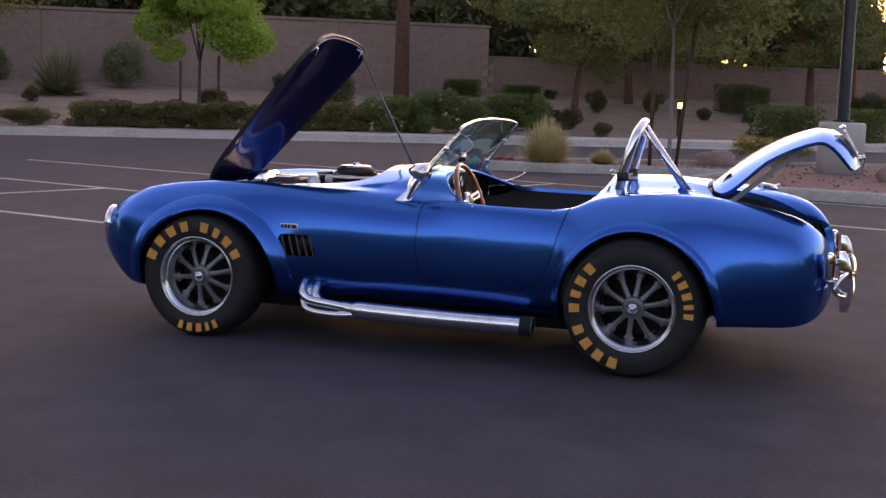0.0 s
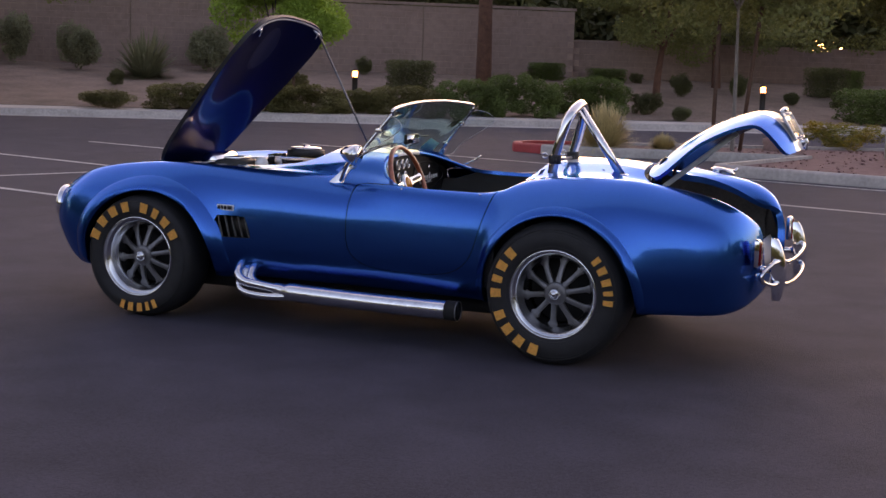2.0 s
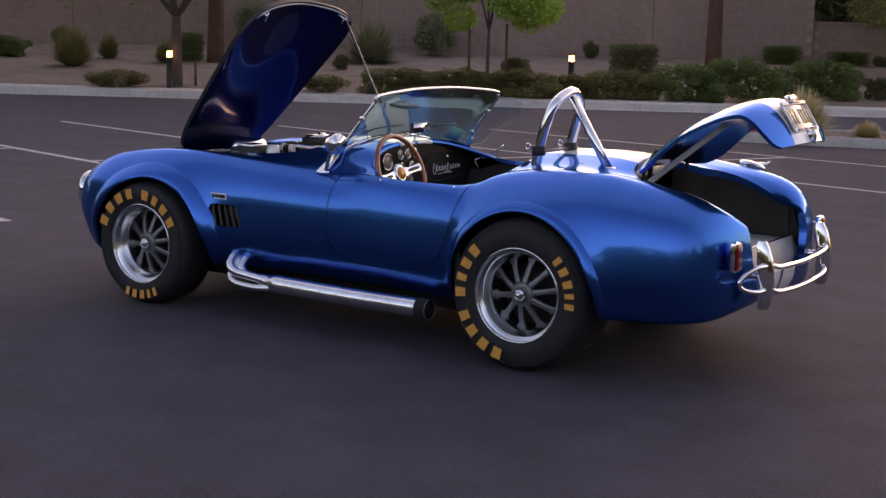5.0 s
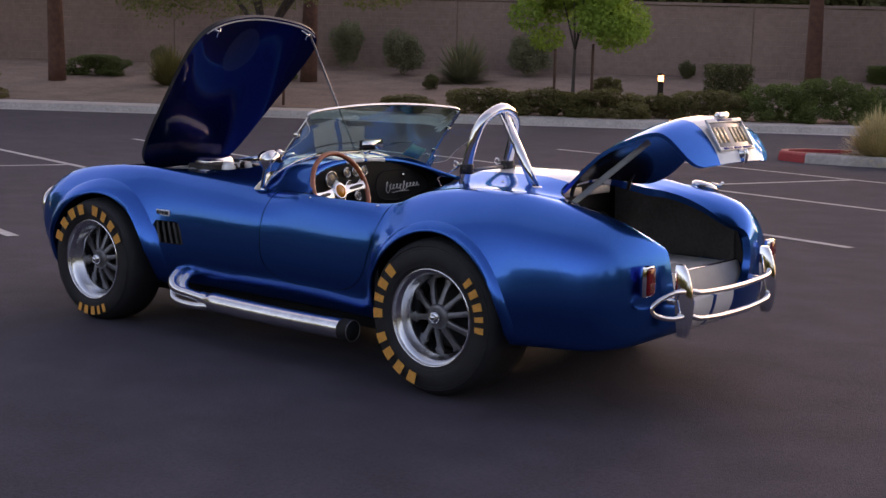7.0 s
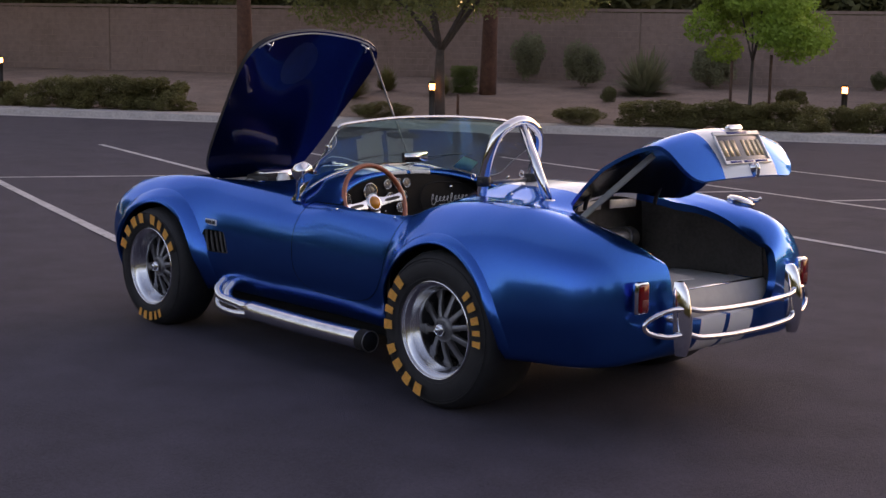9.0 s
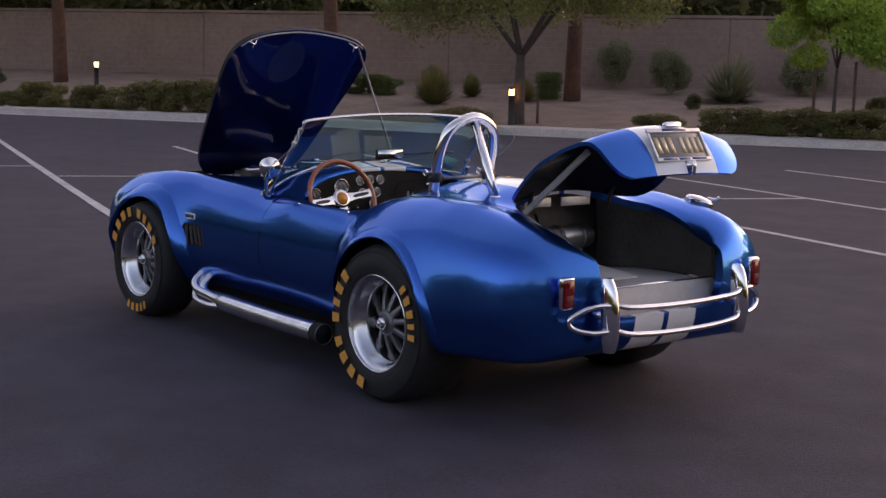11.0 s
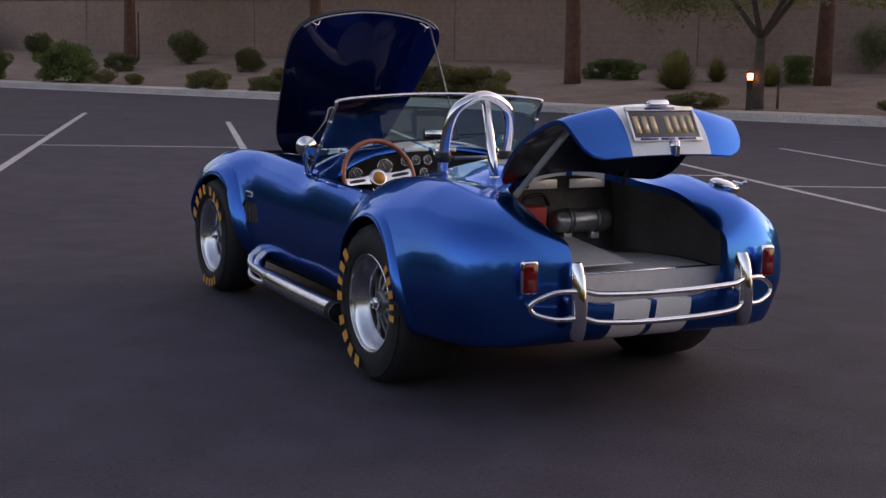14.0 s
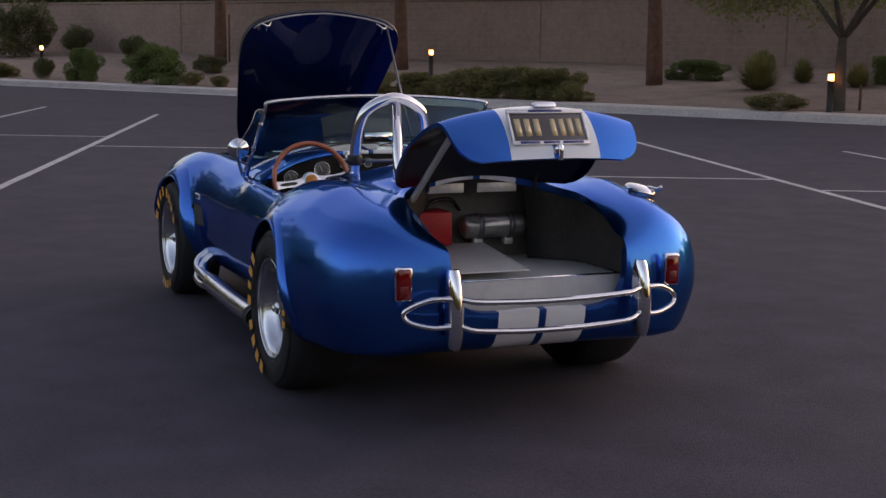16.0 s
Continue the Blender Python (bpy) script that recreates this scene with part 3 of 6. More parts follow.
def flank(x, z):
    """Half width of the flank, smoothly between sections."""
    i = max(1, min(len(ROWS_BODY) - 1, next((n for n, r in enumerate(ROWS_BODY) if r[0].x >= x), len(ROWS_BODY) - 1)))
    ys = []
    for row in (ROWS_BODY[i - 1], ROWS_BODY[i]):
        some = [v for v in row if v.y > 0.45]
        k = min(range(len(some) - 1), key=lambda n: 0 if some[n].z <= z <= some[n + 1].z else min(abs(some[n].z - z), abs(some[n + 1].z - z)) + 0.01)
        u, v = some[k], some[k + 1]
        ys.append(u.y + (v.y - u.y) * min(1, max(0, (z - u.z) / (v.z - u.z + 1e-9))))
    t = min(1, max(0, (x - ROWS_BODY[i - 1][0].x) / (ROWS_BODY[i][0].x - ROWS_BODY[i - 1][0].x + 1e-9)))
    return ys[0] + (ys[1] - ys[0]) * t


# flared lip standing out round each wheel arch
FLARE = (((1.0, -0.03), (1.0, 0.020), (1.012, 0.026), (1.05, 0.0255), (1.10, 0.0190), (1.15, 0.0105), (1.185, 0.002), (1.20, -0.006)), ((1.0, -0.03), (1.0, 0.017), (1.010, 0.021), (1.035, 0.0195), (1.06, 0.0140), (1.08, 0.0075), (1.095, 0.001), (1.105, -0.005)))
for n, a in enumerate(ARCH):
    for side in (-1, 1):
        rows = []
        for k in range(73):
            th = radians(-14 + 208 * k / 72)
            if a[1] + a[3] * math.sin(th) < Z_BOT(a[0] + a[2] * math.cos(th)) - 0.02:
                continue
            row = []
            fade = min(1, (k + 3) / 14, (75 - k) / 14) * (0.30 + 0.70 * abs(math.cos(th)) ** 1.2) * (0.3 if n == 1 and math.cos(th) < 0 else 1.0)
            for r, off in FLARE[n]:
                x, z = a[0] + a[2] * r * math.cos(th), a[1] + a[3] * r * math.sin(th)
                row.append(Vector((x, side * (flank(x, z) + off * fade if off > 0 else flank(x, z) + off), z)))
            rows.append(row)
        for c in range(len(rows[0])):
            ys = [r[c].y for r in rows]
            for i in range(1, len(rows) - 1):
                rows[i][c].y = (ys[i - 1] + ys[i] * 2 + ys[i + 1]) / 4
        bm = sheet(bmesh.new(), rows)
        bm.normal_update()
        if sum(f.normal.y * side for f in bm.faces) < 0:
            bmesh.ops.reverse_faces(bm, faces=bm.faces[:])
        part("wheel_arch_flare", bm, M_BLUE, car, angle=55)

# rolled bead on each wheel arch
for a in ARCH:
    for side in (-1, 1):
        pts = []
        for k in range(41):
            th = radians(-8 + 196 * k / 40)
            x, z = a[0] + a[2] * math.cos(th), a[1] + a[3] * math.sin(th)
            if z < Z_BOT(x) + 0.01:
                continue
            row = min(ROWS_BODY, key=lambda r: abs(r[0].x - x))
            near = [v for v in row if v.y > 0.5]
            i = min(range(len(near) - 1), key=lambda n: abs((near[n].z + near[n + 1].z) / 2 - z))
            u, v = near[i], near[i + 1]
            t = min(1, max(0, (z - u.z) / (v.z - u.z + 1e-9)))
            pts.append(Vector((x, side * (u.y + (v.y - u.y) * t + 0.007), z)))
        pts = [pts[0]] + [(p + q + r) / 3 for p, q, r in zip(pts, pts[1:], pts[2:])] + [pts[-1]]
        part("arch_bead", tube(bmesh.new(), pts, 0.006, 8), M_BLUE, car)

# black wells, floor and bulkheads that close the shell
bm = bmesh.new()
box(bm, (-0.40, -0.42, 0.235), (2.55, 0.42, 0.27))
part("underbody", bm, M_DARK, car)
for x0, r in ((0.045, 0.43), (2.298, 0.43)):
    for side in (-1, 1):
        bm = bmesh.new()
        rows = []
        for k in range(21):
            th = radians(-2 + 184 * k / 20)
            rows.append([Vector((x0 + r * math.cos(th), side * y, 0.335 + 0.42 * math.sin(th))) for y in (0.50, 0.60, 0.70)])
        sheet(bm, rows)
        vs = [bm.verts.new((x0 + r * math.cos(radians(-2 + 184 * k / 20)), side * 0.5, 0.335 + 0.42 * math.sin(radians(-2 + 184 * k / 20)))) for k in range(21)]
        bm.faces.new(vs)
        part("wheel_well", bm, M_DARK, car)


# ---- wheels ----
def letter_block(bm, r0, r1, a0, a1, y, m):
    """One raised print block on a sidewall, between two radii and two angles."""
    n = max(2, int(abs(a1 - a0) / 4))
    top, bot = [], []
    for k in range(n + 1):
        a = radians(a0 + (a1 - a0) * k / n)
        for r, lst in ((r0, bot), (r1, top)):
            bulge = 0.012 * math.sin(math.pi * min(1, max(0, (r - 0.205) / 0.14)))
            lst.append(m @ Vector((r * math.cos(a), y - bulge, r * math.sin(a))))
    sheet(bm, [bot, top], 0.0)


def wheel(name, x, side, R, w, y_face):
    """A wide tyre on a ten-spoke pin-drive alloy wheel; y_face is the outer sidewall."""
    z = R + 0.018
    root = part(name, box(bmesh.new(), (-0.03, -0.03, -0.03), (0.03, 0.03, 0.03), 0.01), M_DARK, car)
    root.location = (x, side * (y_face - 0.09), z)
    if side > 0:
        root.rotation_euler = (0, 0, math.pi)
    # local: outer face towards -y
    turn = pose(0, 0, 0, 90, 0, 0)
    prof = [(0.196, 0.075), (0.203, 0.092), (0.226, 0.104), (0.255, 0.108), (R - 0.040, 0.102), (R - 0.016, 0.084), (R - 0.004, 0.055), (R, 0.0), (R, 0.09 - w / 2 - 0.05), (R - 0.006, 0.09 - w + 0.02), (R - 0.03, 0.09 - w - 0.006), (0.25, 0.09 - w - 0.01), (0.2, 0.09 - w + 0.02), (0.19, 0.0)]
    t = part("tyre", lathe(bmesh.new(), prof, turn, 64, True), M_RUBBER, root, "wide black racing tyre with ochre sidewall print")
    bm = bmesh.new()
    for rr in (R - 0.034, R - 0.046, 0.224):
        tube(bm, [Vector((rr * math.cos(2 * math.pi * k / 64), -0.1015 if rr > 0.25 else -0.103, rr * math.sin(2 * math.pi * k / 64))) for k in range(64)], 0.0022, 6, True)
    part("sidewall_rib", bm, M_RUBBER, root)
    rimp = [(0.208, 0.098), (0.209, 0.088), (0.200, 0.086), (0.192, 0.080), (0.180, 0.066), (0.176, 0.045), (0.166, 0.036), (0.160, 0.020), (0.156, -0.03), (0.160, -0.14), (0.19, -0.15), (0.195, -0.08), (0.198, 0.05), (0.2, 0.088)]
    part("rim", lathe(bmesh.new(), rimp, turn, 64, True), M_POLISHED, root, "polished alloy rim")
    bm = bmesh.new()
    tube(bm, [Vector((0.2065 * math.cos(2 * math.pi * k / 64), -0.095, 0.2065 * math.sin(2 * math.pi * k / 64))) for k in range(64)], 0.0055, 8, True)
    part("rim_bead", bm, M_CHROME, root)
    part("brake_drum", lathe(bmesh.new(), [(0.15, -0.075), (0.15, -0.06), (0.02, -0.06)], turn, 40), M_DARK, root)
    deep = 0.0
    for k in range(10):
        a = 2 * math.pi * k / 10 + 0.18
        bm = bmesh.new()
        m = Matrix.Rotation(-a, 4, "Y")
        rows = []
        for r, hw, y0, th in ((0.035, 0.0135, -0.050, 0.022), (0.07, 0.012, -0.040, 0.022), (0.11, 0.0115, -0.024, 0.020), (0.138, 0.013, -0.010, 0.018), (0.152, 0.020, -0.005, 0.018), (0.163, 0.034, -0.001, 0.018)):
            rows.append([m @ Vector((r, y0 + deep + th, -hw)), m @ Vector((r, y0 + deep + 0.004, -hw)), m @ Vector((r, y0 + deep, -hw * 0.55)), m @ Vector((r, y0 + deep, hw * 0.55)), m @ Vector((r, y0 + deep + 0.004, hw)), m @ Vector((r, y0 + deep + th, hw))])
        sheet(bm, rows)
        bmesh.ops.recalc_face_normals(bm, faces=bm.faces[:])
        part("spoke", bm, M_SPOKE, root)
    part("hub", lathe(bmesh.new(), [(0.055, 0.0), (0.055, 0.045), (0.048, 0.053), (0.04, 0.056), (0.03, 0.056)], turn, 32), M_SPOKE, root)
    bm = bmesh.new()
    lathe(bm, [(0.030, 0.055), (0.030, 0.070), (0.022, 0.078), (0.012, 0.081), (0.0005, 0.082)], turn, 6)
    lathe(bm, [(0.016, 0.078), (0.014, 0.088), (0.0005, 0.092)], turn, 20)
    part("centre_nut", bm, M_POLISHED, root)
    return root


def tyre_print(root, R, marks):
    """Plain ochre bars, one to a character, round the outer sidewall; each mark gives its angles, bar widths and height."""
    for a0, a1, widths, h in marks:
        gap = 0.34
        unit = (a1 - a0) / (sum(widths) + gap * (len(widths) - 1))
        at = a0
        for w in widths:
            if w > 0.3:
                bm = bmesh.new()
                mid = R - (0.057 if R < 0.33 else 0.069)
                letter_block(bm, mid - h / 2, mid + h / 2, at + unit * w * 0.12, at + unit * w * 0.88, -0.1085, Matrix())
                bm.normal_update()
                for f in bm.faces:
                    if f.normal.y > 0:
                        f.normal_flip()
                part("print_block", bm, M_LETTER, root)
            at += unit * (w + gap)


RF, RR = 0.323, 0.340
wf = wheel("front_wheel", 0.0, -1, RF, 0.22, 0.775)
wr = wheel("rear_wheel", WB, -1, RR, 0.28, 0.80)
wheel("front_wheel", 0.0, 1, RF, 0.22, 0.775)
wheel("rear_wheel", WB, 1, RR, 0.28, 0.80)
tyre_print(wf, RF, [(164, 24, (1.1, 1.1, 1.1, 1.0, 0.3, 1.0, 0.8, 1.0, 1.0), 0.052), (-110, -60, (0.8, 1.0, 1.0, 0.7, 0.8), 0.044)])
tyre_print(wr, RR, [(260, 133, (1.1, 1.1, 1.1, 1.0, 0.3, 1.0, 0.8, 1.0, 1.0), 0.050), (44, -6, (0.8, 1.0, 1.0, 0.7, 0.8), 0.046)])

# backing strip behind the door gaps, vents and badge
for side in (-1, 1):
    bm = bmesh.new()
    rows = []
    for x in [1.12 + 0.03 * k for k in range(30)]:
        row = min(ROWS_BODY, key=lambda r: abs(r[0].x - x))
        rows.append([Vector((v.x, side * (v.y - 0.012), v.z)) for v in row[8:28:2]])
    sheet(bm, rows)
    part("door_frame", bm, M_BLACK, car)
    bm = bmesh.new()
    box(bm, (0.42, side * 0.66 - 0.01, 0.46), (0.66, side * 0.66 + 0.01, 0.61))
    part("vent_backing", bm, M_BLACK, car)
    for k in range(5):
        bm = bmesh.new()
        x0 = 0.474 + 0.037 * k
        rows = [[Vector((x0 - 0.018 + 0.03 * (0.588 - z) / 0.11 + w, side * (side_y(x0, z) - 0.001 - d), z)) for z in (0.587, 0.56, 0.53, 0.50, 0.483)] for w, d in ((-0.002, 0.012), (-0.002, 0.0), (0.002, 0.0), (0.002, 0.012))]
        sheet(bm, rows)
        bmesh.ops.recalc_face_normals(bm, faces=bm.faces[:])
        part("vent_louvre", bm, M_LOUVRE, car)
    badge = part("badge", box(bmesh.new(), (0.445, side * side_y(0.495, 0.63) - 0.004, 0.615), (0.545, side * side_y(0.495, 0.63) + 0.004, 0.646), 0.003), M_WHITE, car, "small silver badge with dark marks")
    for x0, w in ((0.452, 0.016), (0.472, 0.014), (0.490, 0.014), (0.509, 0.03)):
        part("badge_mark", box(bmesh.new(), (x0, side * (side_y(0.495, 0.63) + 0.0045) - 0.001, 0.622), (x0 + w, side * (side_y(0.495, 0.63) + 0.0045) + 0.001, 0.640)), M_BLACK, badge)

# ---- bonnet, raised on its front hinge ----
HINGE = Vector((-0.215, 0, 0.795))
SWING = Matrix.Translation(HINGE) @ Matrix.Rotation(radians(-45.4), 4, "Y") @ Matrix.Translation(-HINGE)
SWING_N = Matrix.Rotation(radians(-45.4), 3, "Y")


def lifted(name, g, swing, swing_n, outer, inner, thick, parent, flip_label):
    """A panel of the skin inside g, swung open, with an inner skin and a closed rim."""
    bm, nd = body_bm()
    rim = cut(bm, nd, lambda q: -(g(q) + 0.02) if g(q) < 0.9 else -1.0)
    biggest(bm)
    ns = {}
    for v in bm.verts:
        v.co = swing @ v.co
        ns[v] = swing_n @ nd[v]
    b2 = bm.copy()
    for v, w in zip(bm.verts, b2.verts):
        w.co = v.co - ns[v] * thick
    bmesh.ops.reverse_faces(b2, faces=b2.faces[:])
    root = skin_part(name, bm, ns, outer, parent, flip_label)
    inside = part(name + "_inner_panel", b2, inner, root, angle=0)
    edge = [tuple((swing @ c, swing_n @ n) for c, n in e) for e in rim]
    rim_part(name + "_edge", edge, thick, M_BLACK, root, label="black rubber edge seal")
    return root, inside, edge


# body blue darkened to navy: the underside's shade is put into its colour
M_INNER = mat("inner_blue_shaded", (0.0, 0.012, 0.075), 0.36, 0.85, 0.1, 40, 0.015, 20, coat=0.28)
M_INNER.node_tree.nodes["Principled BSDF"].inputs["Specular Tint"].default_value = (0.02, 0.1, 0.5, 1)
M_SEAL = mat("pale_grey_rubber", (0.42, 0.42, 0.43), 0.5, 0, 0.15, 30)
M_SCOOP = mat("shaded_blue_black_liner", (0.003, 0.012, 0.07), 0.35, 0.4, 0.2, 20)
SCOOP = (0.62, -0.03, 0.145, 0.115)
# lid underside: shade painted in as a near-black blue
M_LIDIN = mat("shaded_blue_lid_underside", (0.0, 0.003, 0.024), 0.2, 0.4, 0.2, 12, coat=0.25)
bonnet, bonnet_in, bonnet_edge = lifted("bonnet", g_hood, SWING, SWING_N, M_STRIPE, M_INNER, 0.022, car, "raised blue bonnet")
low = [c - n * 0.025 - SWING_N @ Vector((0.014, 0, 0)) for e in bonnet_edge for c, n in e if (SWING.inverted() @ c).x > 0.78]
low.sort(key=lambda q: q.y)
low = [q for i, q in enumerate(low) if i == 0 or (q - low[i - 1]).length > 0.012]
if len(low) > 3:
    part("weatherstrip", tube(bmesh.new(), low, 0.005, 8), M_SEAL, bonnet, "grey rubber strip along the bonnet edge")


def on_bonnet(x, y, up):
    """A point up metres off the bonnet's inner side, given by where it lies when shut."""
    q = Vector((x, y, Z_MID(x) - 0.03 - 0.35 * y * y - up))
    return SWING @ q


# dark intake opening in the inner side
hole, hn = body_bm()
cut(hole, hn, lambda q: -power((q.x - SCOOP[0]) / SCOOP[2], (q.y - SCOOP[1]) / SCOOP[3], 2) if q.z > 0.55 and q.x < 1.2 else -1.0)
biggest(hole)
for v in hole.verts:
    v.co = SWING @ (v.co - hn[v] * 0.0235)
bmesh.ops.reverse_faces(hole, faces=hole.faces[:])
part("intake_opening", hole, M_SCOOP, bonnet, "dark oval intake in the bonnet lining", angle=0)

# latches on the inner side
for y in (-0.33, 0.33):
    bm = bmesh.new()
    tube(bm, smooth_path([on_bonnet(0.80, y - 0.03, 0.0), on_bonnet(0.80, y - 0.01, 0.022), on_bonnet(0.79, y + 0.012, 0.022), on_bonnet(0.80, y + 0.03, 0.0)], 5), 0.006, 8)
    tube(bm, [on_bonnet(0.80, y, 0.022), on_bonnet(0.765, y, 0.03)], 0.005, 8)
    part("latch", bm, M_POLISHED, bonnet)
part("prop_rod", tube(bmesh.new(), [on_bonnet(0.79, 0.36, 0.01), Vector((0.80, 0.40, 0.87))], 0.006, 8), M_SPOKE, car)

# ---- engine bay ----
bm = bmesh.new()
rows = [[Vector((x, y, z)) for y, z in ((-0.42, 0.80), (-0.415, 0.55), (-0.34, 0.30), (0.34, 0.30), (0.415, 0.55), (0.42, 0.80))] for x in (-0.25, 0.2, 0.6, 0.92)]
sheet(bm, rows)
for x in (-0.25, 0.92):
    bm.faces.new([bm.verts.new((x, y, z)) for y, z in ((-0.42, 0.80), (-0.415, 0.55), (-0.34, 0.30), (0.34, 0.30), (0.415, 0.55), (0.42, 0.80))])
part("engine_bay", bm, M_DARK, car)
# unseen low box, added to stop light passing under the car
part("chassis_light_block", box(bmesh.new(), (-0.30, -0.46, 0.165), (2.30, 0.46, 0.31), 0.03), M_DARK, car)
part("engine_block", box(bmesh.new(), (0.15, -0.24, 0.32), (0.85, 0.24, 0.66), 0.03), M_SPOKE, car)
for y in (-0.27, 0.20):
    part("valve_cover", box(bmesh.new(), (0.20, y, 0.66), (0.80, y + 0.10, 0.785), 0.02), M_CHROME, car)
bm = bmesh.new()
rows = []
for z, k in ((0.775, 0.92), (0.80, 1.0), (0.862, 1.0)):
    rows.append([Vector((0.60 + 0.235 * k * math.copysign(abs(math.cos(a)) ** 0.7, math.cos(a)), 0.155 * k * math.copysign(abs(math.sin(a)) ** 0.7, math.sin(a)), z)) for a in [2 * math.pi * n / 32 for n in range(33)]])
sheet(bm, rows)
bmesh.ops.recalc_face_normals(bm, faces=bm.faces[:])
part("air_box", bm, M_CHROME, car, "bare aluminium air box")
bm = bmesh.new()
lathe(bm, [(0.102, 0.862), (0.105, 0.868), (0.105, 0.893), (0.097, 0.90), (0.02, 0.902)], Matrix.Translation((0.58, 0, 0)), 32)
part("air_filter", bm, M_BLACK, car)
bm = bmesh.new()
lathe(bm, [(0.088, 0.902), (0.084, 0.910), (0.05, 0.914), (0.02, 0.914), (0.018, 0.922), (0.001, 0.924)], Matrix.Translation((0.58, 0, 0)), 24)
part("filter_cap", bm, M_CHROME, car)
part("battery_cover", box(bmesh.new(), (0.16, -0.27, 0.74), (0.36, -0.08, 0.835), 0.012), M_BLACK, car)
part("cover_plate", box(bmesh.new(), (0.20, -0.25, 0.836), (0.30, -0.12, 0.852), 0.005), M_CHROME, car)
part("reservoir", lathe(bmesh.new(), [(0.035, 0.74), (0.037, 0.75), (0.037, 0.83), (0.03, 0.84), (0.03, 0.855), (0.001, 0.857)], Matrix.Translation((0.41, -0.2, 0)), 20), M_ALU, car)
for k, (y, x) in enumerate(((-0.30, 0.12), (-0.33, 0.28), (-0.22, 0.45), (0.26, 0.2), (0.30, 0.5))):
    part("hose", tube(bmesh.new(), smooth_path([(x, y, 0.70), (x + 0.04, y + 0.02, 0.79), (x + 0.14, y + 0.05, 0.80), (x + 0.22, y + 0.1, 0.72)], 6), 0.011, 8), M_BLACK if k % 2 else M_SPOKE, car)
part("radiator_top", box(bmesh.new(), (-0.12, -0.30, 0.45), (-0.06, 0.30, 0.785), 0.01), M_ALU, car)
part("radiator_hose", tube(bmesh.new(), smooth_path([(-0.06, -0.1, 0.74), (0.05, -0.1, 0.78), (0.16, -0.05, 0.74), (0.25, 0, 0.68)], 6), 0.022, 10), M_BLACK, car)
part("expansion_tank", lathe(bmesh.new(), [(0.045, -0.13), (0.052, -0.12), (0.052, 0.12), (0.045, 0.13)], Matrix.Translation((0.0, 0.05, 0.80)) @ pose(0, 0, 0, 90, 0, 0), 20), M_CHROME, car)

# ---- front end: lamp, mouth and quick bumper seen in profile ----
for side in (-1, 1):
    m = Matrix.Translation((-0.628, side * 0.545, 0.560)) @ pose(0, 0, 0, 0, -90, 0) @ pose(0, 0, 0, side * -14, 0, 0)
    h = part("headlamp", lathe(bmesh.new(), [(0.098, -0.02), (0.104, 0.0), (0.098, 0.014), (0.088, 0.018)], m, 32), M_CHROME, car)
    part("lens", lathe(bmesh.new(), [(0.088, 0.016), (0.07, 0.030), (0.035, 0.04), (0.001, 0.042)], m, 32), M_MIRROR, h)
bm = bmesh.new()
tube(bm, [Vector((-0.795 + 0.05 * abs(math.cos(2 * math.pi * k / 40)), 0.30 * math.cos(2 * math.pi * k / 40), 0.44 + 0.10 * math.sin(2 * math.pi * k / 40))) for k in range(40)], 0.012, 8, True)
part("grille_ring", bm, M_CHROME, car)

# ---- windscreen ----
WS = [(-0.600, 1.085, 0.815), (-0.45, 1.055, 0.875), (-0.25, 1.035, 0.925), (0, 1.028, 0.938), (0.25, 1.035, 0.925), (0.45, 1.055, 0.875), (0.600, 1.085, 0.815)]
WT = [(-0.575, 1.350, 1.141), (-0.545, 1.352, 1.169), (-0.25, 1.335, 1.191), (0, 1.328, 1.196), (0.25, 1.335, 1.191), (0.545, 1.352, 1.169), (0.575, 1.350, 1.141)]
base = smooth_path([(x, y, z) for y, x, z in WS], 6)
top = smooth_path([(x, y, z) for y, x, z in WT], 6)
screen = part("windscreen_frame", tube(bmesh.new(), [base[0] + Vector((0, 0, -0.02))] + [base[0].lerp(top[0], 0.5)] + top + [base[-1].lerp(top[-1], 0.5), base[-1] + Vector((0, 0, -0.02))], 0.0078, 10), M_POLISHED, car, "chromed windscreen frame")
bm = sheet(bmesh.new(), [[b.lerp(t, k / 6) for k in range(7)] for b, t in zip(base, top)], 0.004)
bmesh.ops.recalc_face_normals(bm, faces=bm.faces[:])
pane = part("windscreen_glass", bm, M_GLASS, screen)
pane.visible_shadow = False
part("lower_rail", tube(bmesh.new(), base, 0.009, 8), M_CHROME, screen)
